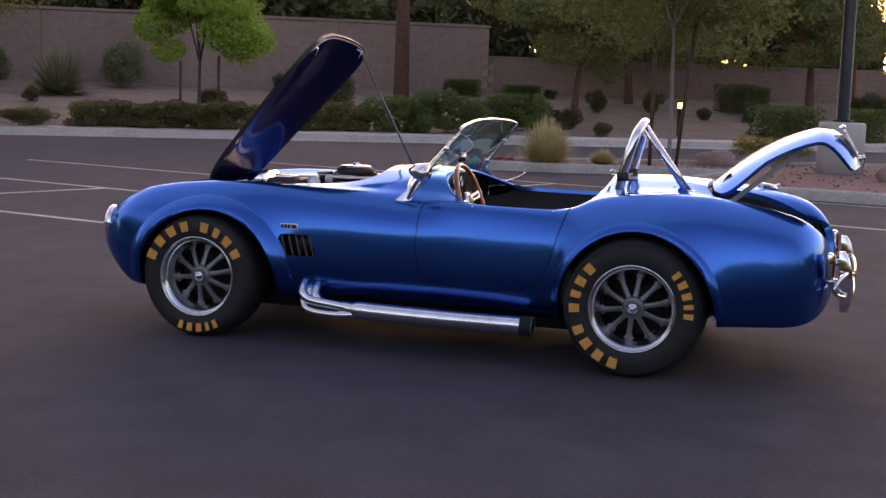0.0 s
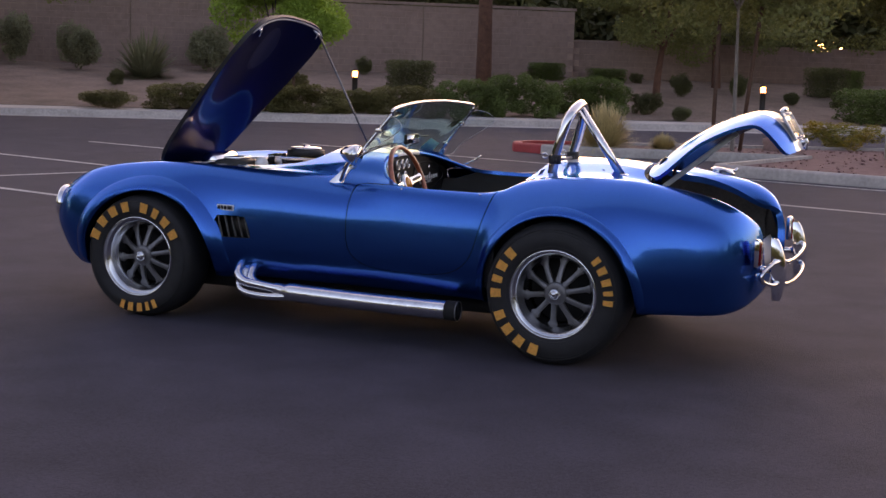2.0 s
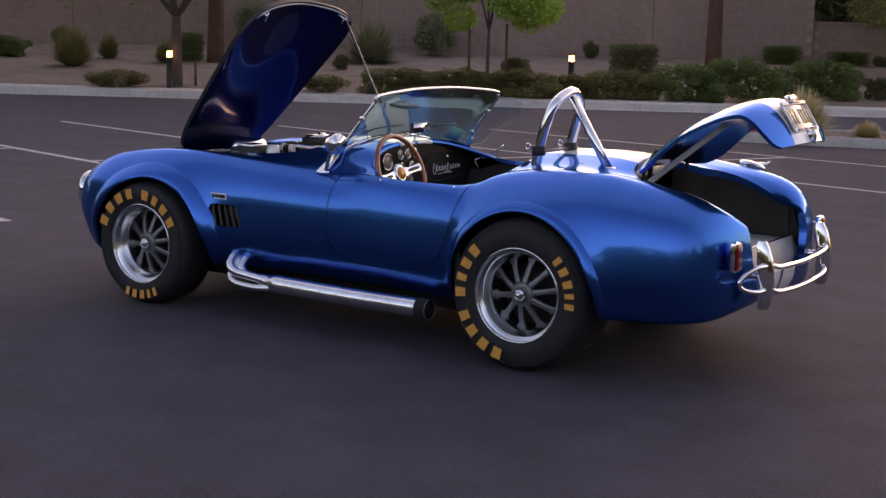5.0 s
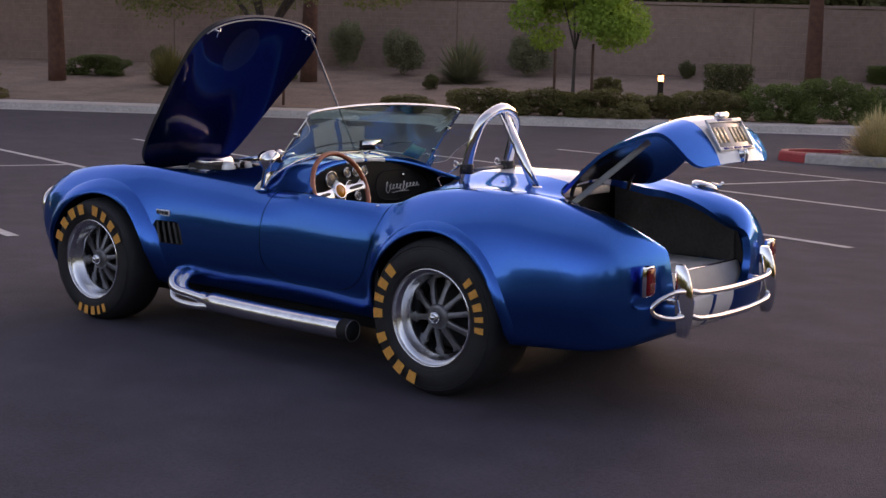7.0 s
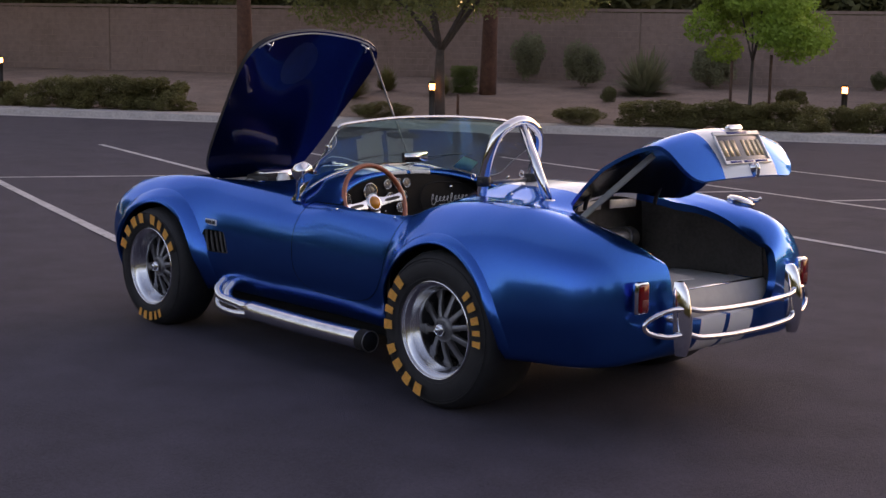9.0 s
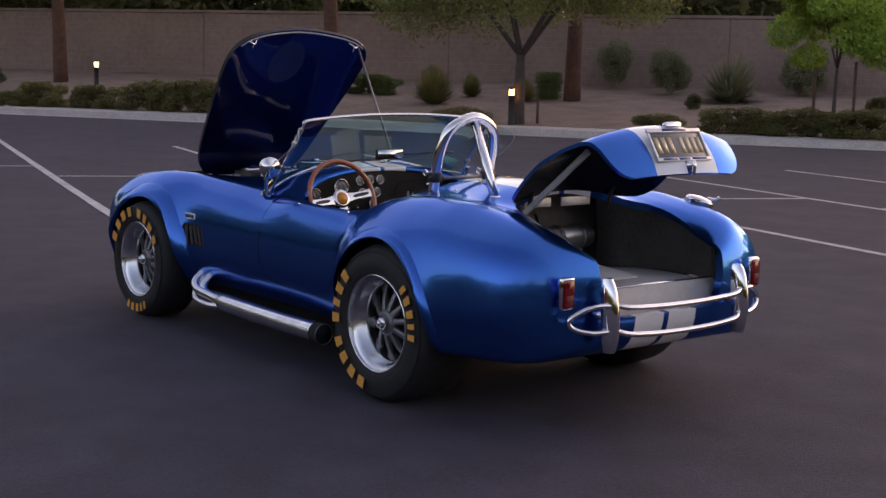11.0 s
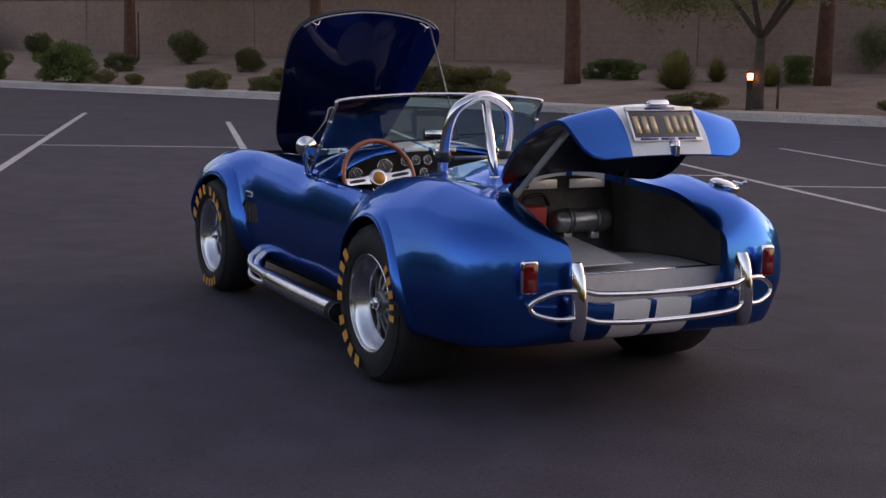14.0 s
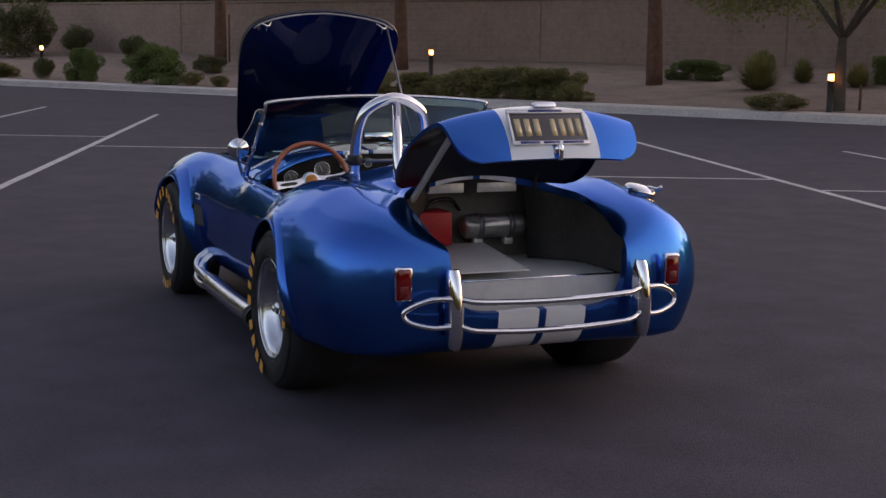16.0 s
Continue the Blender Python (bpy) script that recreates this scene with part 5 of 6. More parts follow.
bm = sheet(bmesh.new(), [list(p) for p in zip(border(r0) + border(r0)[:1], border(r1) + border(r1)[:1])])
bmesh.ops.recalc_face_normals(bm, faces=bm.faces[:])
part("lid_edge", bm, M_BLUE, lid)
part("lid_strut", box(bmesh.new(), (-0.008, -0.012, 0), (0.008, 0.012, 0.452), 0.003, look((2.655, -0.325, 0.835), (3.005, -0.30, 1.125)) @ pose(0, 0, -0.452)), M_STRUT, lid)
for y in (-0.24, 0.24):
    part("lid_hinge", tube(bmesh.new(), smooth_path([(2.66, y, 0.985), (2.63, y, 0.94), (2.61, y, 0.90), (2.60, y, 0.86)], 5), 0.009, 8), M_BLACK, lid)
# number plate, lamp and handle on the lid
PM = Matrix.Translation((3.198, -0.017, 1.143)) @ pose(0, 0, 0, 0, 58, 0) @ pose(0, 0, 0.012, 0, 0, 90) @ Matrix.Diagonal((0.98, 0.92, 1, 1))
pl = part("number_plate", box(bmesh.new(), (-0.152, -0.071, 0.012), (0.152, 0.071, 0.016), 0.001, PM), M_PLATE, lid, "black number plate in a silver surround")
bm = bmesh.new()
for lo, hi in (((-0.16, 0.060, 0.010), (0.16, 0.079, 0.021)), ((-0.16, -0.079, 0.010), (0.16, -0.062, 0.021)), ((-0.16, -0.062, 0.010), (-0.150, 0.060, 0.021)), ((0.150, -0.062, 0.010), (0.16, 0.060, 0.021))):
    box(bm, lo, hi, 0.003, PM)
part("plate_surround", bm, M_ALU, pl)
for x0, x1 in ((-0.136, -0.112), (-0.097, -0.073), (-0.058, -0.034), (0.010, 0.032), (0.046, 0.068), (0.081, 0.103), (0.116, 0.138)):
    part("plate_character", box(bmesh.new(), (x0, -0.041, 0.016), (x1, 0.036, 0.018), 0, PM), M_PLATECH, pl)
M_PLATEBLUE = mat("blue_plate_lettering", (0.03, 0.05, 0.22), 0.5, 0, 0.1, 40)
for y0, x0, x1 in ((0.0695, -0.07, 0.07), (-0.0705, -0.13, -0.05), (-0.0705, -0.035, 0.03), (-0.0705, 0.045, 0.13)):
    part("surround_print", box(bmesh.new(), (x0, y0 - 0.005, 0.021), (x1, y0 + 0.005, 0.0222), 0, PM), M_PLATEBLUE, pl)
part("plate_lamp", box(bmesh.new(), (-0.050, 0.080, 0.0), (0.050, 0.108, 0.034), 0.012, PM), M_CHROME, lid)
hm = Matrix.Translation((3.262, 0.006, 1.078))
bm = bmesh.new()
lathe(bm, [(0.022, -0.004), (0.022, 0.006), (0.014, 0.012), (0.012, 0.022)], hm @ pose(0, 0, 0, 0, 75, 0), 16)
tube(bm, smooth_path([hm @ Vector((0.018, 0.0, 0.02)), hm @ Vector((0.026, 0.0, 0.0)), hm @ Vector((0.022, 0, -0.035))], 5), 0.009, 10)
part("lid_handle", bm, M_CHROME, lid)

# ---- inside the boot ----
bm = bmesh.new()
outline = [(-0.62, 0.36), (-0.62, 0.80), (-0.58, 0.855), (-0.40, 0.895), (-0.2, 0.915), (0, 0.92), (0.2, 0.915), (0.40, 0.895), (0.58, 0.855), (0.62, 0.80), (0.62, 0.36)]
front = bm.faces.new([bm.verts.new((2.40, y, z)) for y, z in outline])
bm.normal_update()
bmesh.ops.solidify(bm, geom=[front], thickness=0.012)
part("boot_bulkhead", bm, M_BULK, car)
for y in (-0.14, 0.10):
    part("bulkhead_plate", box(bmesh.new(), (2.527, y - 0.09, 0.845), (2.534, y + 0.09, 0.885), 0.003), M_ALU, car)
for side in (-1, 1):
    edge = sorted({(round(c.x, 3), round(c.y, 3), round(c.z, 3)): (c - n * 0.033) for e in rim_boot for c, n in e if c.y * side > 0.18 and c.z > 0.60}.values(), key=lambda q: math.atan2(q.z - 0.72 - 0.5 * (2.8 - q.x), q.x - 2.8))
    edge = [q for k, q in enumerate(edge) if k == 0 or (q - edge[k - 1]).length > 0.012]
    bm = sheet(bmesh.new(), [[q, Vector((q.x - 0.01, q.y + side * 0.025, (q.z + 0.56) / 2)), Vector((q.x - 0.01, q.y + side * 0.03, 0.56))] for q in edge])
    part("boot_side", bm, M_LINER, car)
for side in (-1, 1):
    part("boot_side_wall", box(bmesh.new(), (2.405, side * 0.462 - 0.006, 0.545), (2.86, side * 0.462 + 0.006, 0.80), 0.003), M_LINER, car)
part("boot_floor", box(bmesh.new(), (2.41, -0.44, 0.54), (3.08, 0.44, 0.555), 0.003), M_BOOTFLOOR, car, "pale grey boot floor")
bm = sheet(bmesh.new(), [[Vector((3.080, y, 0.574)), Vector((3.094, y, 0.574)), Vector((3.130, y, 0.50)), Vector((3.135, y, 0.46))] for y in (-0.39, -0.2, 0, 0.2, 0.39)], 0.004)
part("floor_step", bm, M_STEP, car)
part("floor_lip", tube(bmesh.new(), [(3.087, -0.385, 0.576), (3.089, 0, 0.577), (3.087, 0.385, 0.576)], 0.0055, 8), M_POLISHED, car)
bm = sheet(bmesh.new(), [[Vector((2.43, y, 0.60)), Vector((2.49, y, 0.628)), Vector((2.98, y - 0.02, 0.590))] for y in (-0.42, 0.06)], 0.004)
part("tank_cover", bm, M_BOOTFLOOR, car)
bat = part("battery", box(bmesh.new(), (2.42, -0.255, 0.63), (2.55, -0.105, 0.770), 0.008), M_BATTERY, car, "red car battery with black leads")
part("lead", tube(bmesh.new(), smooth_path([(2.48, -0.20, 0.765), (2.48, -0.17, 0.805), (2.46, -0.08, 0.81), (2.42, -0.02, 0.76)], 6), 0.008, 8), M_BLACK, bat)
fx = part("fuel_canister", lathe(bmesh.new(), [(0.02, -0.15), (0.045, -0.135), (0.052, -0.12), (0.052, 0.12), (0.045, 0.135), (0.02, 0.15)], Matrix.Translation((2.475, 0.11, 0.695)) @ pose(0, 0, 0, 90, 0, 0), 24), M_CAN, car, "dull metal canister strapped to the bulkhead")
for y in (0.04, 0.18):
    part("strap", lathe(bmesh.new(), [(0.053, -0.012), (0.056, -0.012), (0.056, 0.012), (0.053, 0.012)], Matrix.Translation((2.475, y, 0.695)) @ pose(0, 0, 0, 90, 0, 0), 24, True), M_SPOKE, fx)
    part("bracket", box(bmesh.new(), (2.46, y - 0.02, 0.615), (2.49, y + 0.02, 0.645), 0.003), M_ALU, fx)
for k, (y, z) in enumerate(((0.40, 0.76), (0.42, 0.70), (0.37, 0.68), (0.34, 0.75), (0.44, 0.64))):
    part("boot_fitting", lathe(bmesh.new(), [(0.022, 0), (0.022, 0.03), (0.012, 0.04), (0.001, 0.041)], Matrix.Translation((2.44 + 0.9 * (y - 0.30), 0.455, z)) @ pose(0, 0, 0, 90, 0, 0), 14), M_COPPER if k % 2 == 0 else M_SPOKE, car)

# ---- boundary wall of concrete blocks ----
M_JOINT = mat("dark_wall_joint", (0.22, 0.155, 0.130), 0.95, 0, 0.2, 4)


def wall_run(name, a0, a1, z0, z1, s):
    """The mortar core of a wall along the kerb line."""
    bm = bmesh.new()
    p = [Vector((*spot(a, s + d), 0)) for a, d in ((a0, 0.02), (a1, 0.02), (a1, 0.22), (a0, 0.22))]
    lo = [bm.verts.new(q + Vector((0, 0, z0 - 0.6))) for q in p]
    hi = [bm.verts.new(q + Vector((0, 0, z1))) for q in p]
    for k in range(4):
        bm.faces.new((lo[k], lo[(k + 1) % 4], hi[(k + 1) % 4], hi[k]))
    bm.faces.new(hi)
    bmesh.ops.recalc_face_normals(bm, faces=bm.faces[:])
    return tagged(part(name, bm, M_MORTAR, smooth=False), "long tan concrete block wall behind the planting", "wall", kind="structure")


def blocks(wall, a0, a1, z0, z1, s, seed):
    """Courses of blocks standing a little proud of the mortar, joined into one piece."""
    rng = random.Random(seed)
    verts, faces = [], []
    bw, bh = 0.40, 0.20
    nz = int((z1 - z0) / bh)
    for j in range(nz):
        a = a0 + (bw / 2 if j % 2 else 0)
        z = z0 + j * bh
        while a < a1 - bw / 2:
            pr = 0.006 + rng.uniform(-0.002, 0.003)
            corners = [(a + 0.005, z + 0.005), (a + bw - 0.005, z + 0.005), (a + bw - 0.005, z + bh - 0.005), (a + 0.005, z + bh - 0.005)]
            base = len(verts)
            for d, inset in ((0.02, 0.0), (0.02 - pr, 0.006)):
                for i, (ca, cz) in enumerate(corners):
                    x, y = spot(ca + (inset if i in (0, 3) else -inset), s + d)
                    verts.append((x, y, cz + (inset if i < 2 else -inset)))
            faces.append((base + 4, base + 5, base + 6, base + 7))
            for k in range(4):
                n = (k + 1) % 4
                faces.append((base + k, base + n, base + 4 + n, base + 4 + k))
            a += bw
    me = bpy.data.meshes.new("block_course")
    me.from_pydata(verts, [], faces)
    me.materials.append(M_BLOCK)
    ob = new("block_course", me)
    ob.parent = wall
    return tagged(ob, kind="stuff")


w1 = wall_run("wall_north", -62, 15.2, 0.8, 3.12, S_WALL)
blocks(w1, -55, 15.1, 0.72, 3.15, S_WALL, 1)
w2 = wall_run("wall_east", 15.2, 75, 0.8, 2.1, S_WALL + 0.3)
blocks(w2, 15.3, 60, 0.72, 2.12, S_WALL + 0.3, 2)
for name, a0, a1, zt, s in (("wall_cap", -62, 15.25, 3.15, S_WALL), ("wall_cap", 15.25, 75, 2.12, S_WALL + 0.3)):
    bm = bmesh.new()
    p = [Vector((*spot(a, s + d), 0)) for a, d in ((a0, -0.02), (a1, -0.02), (a1, 0.26), (a0, 0.26))]
    lo = [bm.verts.new(q + Vector((0, 0, zt))) for q in p]
    hi = [bm.verts.new(q + Vector((0, 0, zt + 0.09))) for q in p]
    for k in range(4):
        bm.faces.new((lo[k], lo[(k + 1) % 4], hi[(k + 1) % 4], hi[k]))
    bm.faces.new(hi)
    bmesh.ops.recalc_face_normals(bm, faces=bm.faces[:])
    tagged(part(name, bm, M_BLOCK, smooth=False), "tan block coping along the wall", "wall cap", kind="structure")
for a in (-37.5, -28, -18.5, -9, 0.5, 10):
    bm = box(bmesh.new(), (-0.02, -0.012, 0), (0.02, 0.012, 2.5), 0.0, Matrix.Translation((*spot(a, S_WALL + 0.003), 0.7)))
    tagged(part("trim", bm, M_JOINT, smooth=False), "dark vertical movement joint in the wall", "wall joint", kind="structure")

# ---- plants ----
def leafy(name, color, color2):
    """Leaf surface that lets part of the light through."""
    m = mat(name, color, 0.65, 0, 0.3, 2.0, random=0.25, color2=color2)
    nt = m.node_tree
    b, out = nt.nodes["Principled BSDF"], nt.nodes["Material Output"]
    tr = nt.nodes.new("ShaderNodeBsdfTranslucent")
    mix = nt.nodes.new("ShaderNodeMixShader")
    mix.inputs["Fac"].default_value = 0.35
    nt.links.new(b.inputs["Base Color"].links[0].from_socket, tr.inputs["Color"])
    nt.links.new(b.outputs[0], mix.inputs[1])
    nt.links.new(tr.outputs[0], mix.inputs[2])
    nt.links.new(mix.outputs[0], out.inputs["Surface"])
    return m


M_LEAF = leafy("grey_green_leaf", (0.130, 0.122, 0.044), (0.225, 0.205, 0.078))
M_LEAFD = leafy("dark_shrub_leaf", (0.075, 0.085, 0.036), (0.14, 0.150, 0.060))
M_LEAFG = leafy("green_shrub_leaf", (0.075, 0.118, 0.030), (0.125, 0.185, 0.048))
M_LEAFY = leafy("young_tree_leaf", (0.17, 0.295, 0.045), (0.27, 0.42, 0.070))
M_LEAFO = leafy("olive_tree_leaf", (0.115, 0.134, 0.044), (0.19, 0.205, 0.070))
M_FLOWER = leafy("flowering_shrub_leaf", (0.115, 0.172, 0.034), (0.483, 0.299, 0.034))
M_STRAW = mat("straw_grass", (0.58, 0.47, 0.25), 0.8, 0, 0.3, 3.0, random=0.2)
M_AGAVE = leafy("grey_green_blade", (0.17, 0.180, 0.105), (0.26, 0.268, 0.16))
M_BARK = mat("reddish_brown_bark", (0.115, 0.050, 0.034), 0.9, 0, 0.4, 6, 0.9, 25)
M_BARKG = mat("grey_bark", (0.075, 0.06, 0.055), 0.9, 0, 0.35, 8, 0.8, 30)
M_BARKP = mat("pale_smooth_bark", (0.24, 0.21, 0.19), 0.85, 0, 0.3, 10, 0.4, 50)
M_STAKE = mat("weathered_stake", (0.10, 0.05, 0.035), 0.85, 0, 0.3, 8, 0.4, 60)


def leaf_mesh(name, lumps, count, size, material, seed, flat=False, tall=1.0):
    """Many small leaf blades scattered through a set of lumps (centre, radii)."""
    rng = np.random.default_rng(seed)
    vol = np.array([r[0] * r[1] * r[2] for _, r in lumps]) ** 0.8
    pick = rng.choice(len(lumps), count, p=vol / vol.sum())
    c = np.array([l[0] for l in lumps], float)[pick]
    r = np.array([l[1] for l in lumps], float)[pick]
    d = rng.normal(size=(count, 3))
    d /= np.linalg.norm(d, axis=1)[:, None]
    rad = rng.uniform(0.25, 1.0, count) ** 0.42
    p = c + d * r * rad[:, None] * rng.uniform(0.86, 1.10, count)[:, None]
    if flat:
        p[:, 2] = np.clip(p[:, 2], 0.01, None)
    a = rng.normal(size=(count, 3))
    a /= np.linalg.norm(a, axis=1)[:, None]
    b = np.cross(a, rng.normal(size=(count, 3)))
    b /= np.linalg.norm(b, axis=1)[:, None]
    s = size * rng.uniform(0.6, 1.35, count)[:, None]
    quad = np.stack([p - a * s, p + b * s * 0.45, p + a * s * 1.0, p - b * s * 0.45], 1).reshape(-1, 3)
    me = bpy.data.meshes.new(name)
    me.vertices.add(len(quad))
    me.vertices.foreach_set("co", quad.ravel())
    me.loops.add(len(quad))
    me.loops.foreach_set("vertex_index", np.arange(len(quad)))
    me.polygons.add(count)
    me.polygons.foreach_set("loop_start", np.arange(0, len(quad), 4))
    me.update(calc_edges=True)
    me.materials.append(material)
    return me


def lumpy(n, rx, ry, rz, seed, base=0.0, fill=0.55):
    rng = random.Random(seed)
    out = [((0, 0, base + rz * 0.5), (rx * 0.62, ry * 0.62, rz * 0.5))]
    for _ in range(n):
        a, k = rng.uniform(0, 2 * math.pi), rng.uniform(0.35, 0.8)
        z = rng.uniform(0.25, 0.8)
        out.append(((rx * k * math.cos(a), ry * k * math.sin(a), base + rz * z), (rx * fill * rng.uniform(0.4, 0.7), ry * fill * rng.uniform(0.4, 0.7), rz * rng.uniform(0.18, 0.3))))
    return out


BUSH = {}
for kind, material, size, count in (("dark", M_LEAFD, 0.023, 10000), ("low", M_LEAF, 0.022, 9000), ("belt", M_LEAFD, 0.045, 3600)):
    BUSH[kind] = [leaf_mesh("shrub_" + kind, lumpy(9, 0.5, 0.5, 1.0, 10 + v), count, size, material, 20 + v, True) for v in range(3)]


def mound_lumps(seed):
    """A broad rounded shrub, highest in the middle, of many small mounds."""
    rng = random.Random(seed)
    out = []
    for i in range(7):
        for z in (0.2, 0.45, 0.70):
            x = -0.42 + 0.14 * i + rng.uniform(-0.05, 0.05)
            out.append(((x, rng.uniform(-0.2, 0.2), z * (1.06 - 1.5 * x * x) + rng.uniform(-0.04, 0.04)), (rng.uniform(0.10, 0.17), rng.uniform(0.18, 0.28), rng.uniform(0.14, 0.22))))
    return out


BUSH["row"] = [leaf_mesh("shrub_row", mound_lumps(50 + v), 16000, 0.022, M_LEAF, 55 + v, True) for v in range(3)]
BUSH["green"] = [leaf_mesh("shrub_green", mound_lumps(70 + v), 19000, 0.019, M_LEAFG, 75 + v, True) for v in range(3)]
BUSH["boxh"] = [leaf_mesh("clipped_shrub", [((x, y, z), (0.17, 0.17, 0.15)) for x in (-0.35, -0.12, 0.12, 0.35) for y in (-0.33, 0, 0.33) for z in (0.15, 0.4, 0.65, 0.86)], 11000, 0.026, m, 31 + v, True) for v, m in enumerate((M_LEAFG, M_LEAFD, M_LEAFG))]


def blade_mesh(name, n, material, seed, spread, width, low, droop):
    """Blades fanning out of one foot into a dome; low is the flattest rise in degrees."""
    rng = random.Random(seed)
    bm = bmesh.new()
    for _ in range(n):
        a = rng.uniform(0, 2 * math.pi)
        rise = radians(90 - (90 - low) * math.sqrt(rng.uniform(0, 1)))
        out = Vector((math.cos(a), math.sin(a), 0))
        side = Vector((-out.y, out.x, 0)) * width * rng.uniform(0.7, 1.2)
        l = rng.uniform(0.7, 1.0)
        foot = out * 0.16 * spread * rng.uniform(0, 1)
        way = out * spread * math.cos(rise) + Vector((0, 0, math.sin(rise)))
        pts = [foot + way * l * q + Vector((0, 0, -droop * q * q * math.cos(rise) * l)) for q in (0, 0.4, 0.75, 1.0)]
        vs = [(bm.verts.new(q - side * k), bm.verts.new(q + side * k)) for q, k in zip(pts, (0.7, 1.0, 0.8, 0.08))]
        for u, v in zip(vs, vs[1:]):
            bm.faces.new((u[0], u[1], v[1], v[0]))
    me = bpy.data.meshes.new(name)
    bm.to_mesh(me)
    bm.free()
    me.materials.append(material)
    return me


BUSH["agave"] = [leaf_mesh("feathery_shrub", lumpy(14, 0.5, 0.5, 1.0, 61 + v, 0.05, 0.7), 9000, 0.03, M_AGAVE, 63 + v, True) for v in range(2)]
BUSH["yucca"] = [blade_mesh("yucca_blades", 520, M_AGAVE, 6, 0.62, 0.020, -12, 0.12)]
BUSH["spiky"] = [blade_mesh("spiky_blades", 900, M_LEAF, 5, 0.7, 0.012, 15, 0.1)]
BUSH["flower"] = [leaf_mesh("flowering_shrub", lumpy(9, 0.5, 0.5, 1.0, 17), 6500, 0.024, M_FLOWER, 27, True)]
BUSH["straw"] = [blade_mesh("straw_blades", 2200, M_STRAW, 7, 0.72, 0.007, 8, 0.25)]
WORDS = {"flower": ("low green shrub flecked with yellow-orange flowers", "flowering shrub"), "row": ("low olive-green desert shrub on gravel", "shrub"), "dark": ("dark rounded shrub below the wall", "shrub"), "green": ("dense green rounded shrub", "shrub"), "low": ("low spreading olive shrub by the kerb", "shrub"), "boxh": ("green shrub clipped into a box shape", "shrub"), "agave": ("feathery grey-green desert shrub against the wall", "shrub"), "yucca": ("spiky grey-green yucca on gravel by the wall", "yucca"), "spiky": ("upright grassy desert plant on gravel", "grass plant"), "straw": ("pale straw-coloured clump of dry grass", "grass clump")}
PLANTS = [("low", 0.55, 25.1, 1.45, 0.44), ("row", 2.4, 25.4, 1.4, 0.70), ("row", 3.9, 25.4, 1.4, 0.72), ("row", 5.3, 25.3, 1.45, 0.74), ("row", 7.75, 25.6, 1.3, 0.78), ("row", 6.6, 25.8, 0.9, 0.62), ("yucca", 1.1, 33.3, 1.9, 1.6), ("agave", 3.0, 35.6, 1.35, 1.3), ("agave", -3.0, 35.9, 1.15, 1.45), ("agave", -0.9, 34.7, 1.15, 1.25), ("dark", 0.4, 30.9, 0.56, 0.42)]
PLANTS += [("green", 9.4, 25.7, 1.4, 0.95), ("green", 10.7, 25.7, 1.5, 1.15), ("green", 12.9, 27.0, 1.7, 1.05), ("boxh", 14.1, 36.3, 1.1, 0.54), ("boxh", 16.2, 36.3, 1.17, 0.40), ("dark", 17.1, 35.9, 0.5, 0.34), ("dark", 17.3, 32.0, 0.8, 0.72), ("dark", 15.0, 25.7, 0.70, 0.37), ("dark", 14.6, 27.2, 0.9, 0.58)]
PLANTS += [("dark", 19.3, 32.4, 0.8, 0.70), ("dark", 20.3, 30.6, 0.62, 0.40), ("boxh", 22.5, 32.9, 1.18, 0.9), ("boxh", 24.6, 35.2, 0.56, 0.70), ("boxh", 20.7, 26.3, 1.65, 0.87), ("dark", 21.6, 30.2, 0.55, 0.45), ("boxh", 23.0, 25.9, 1.1, 0.86)]
PLANTS += [("row", -10.9, 25.7, 1.35, 0.93), ("row", -12.3, 25.6, 1.5, 0.98), ("row", -13.7, 25.6, 1.4, 0.9), ("row", -17.3, 25.7, 1.15, 0.76), ("row", -18.0, 25.2, 0.75, 0.5), ("row", -20.0, 25.0, 1.0, 0.66), ("row", -15.6, 25.8, 1.1, 0.7), ("green", -9.9, 32.2, 1.45, 0.67), ("low", -4.4, 25.2, 1.5, 0.44)]
PLANTS += [("boxh", -4.2, 32.5, 0.72, 0.78), ("boxh", 8.8, 31.8, 1.35, 0.84), ("dark", 7.9, 35.9, 0.62, 0.58), ("row", 5.4, 31.8, 0.62, 0.46), ("dark", -23.3, 31.0, 1.3, 0.82), ("spiky", -7.0, 30.1, 1.15, 1.24), ("spiky", -6.6, 32.4, 0.6, 0.86), ("spiky", -4.7, 31.6, 0.7, 0.8), ("dark", -8.3, 33.5, 0.8, 0.8)]
PLANTS += [("green", -26.65, 25.6, 1.7, 1.42), ("green", -30.6, 25.8, 1.2, 1.24), ("low", -24.9, 25.6, 0.8, 0.48), ("low", -23.7, 25.7, 0.9, 0.37), ("dark", -28.3, 29.7, 1.35, 0.66), ("dark", -28.1, 33.1, 1.75, 1.28), ("dark", -33.0, 25.9, 1.1, 0.76), ("dark", -45.0, 34.2, 3.2, 2.4), ("dark", -43.0, 35.6, 1.7, 1.3), ("dark", -36.0, 33.0, 1.6, 1.1), ("row", -36.0, 26.0, 1.5, 0.6), ("dark", 27.0, 32.0, 1.4, 0.9), ("row", 29.0, 26.5, 1.6, 0.8)]
WIDER = {"row": 1.28, "green": 1.22, "low": 1.2}
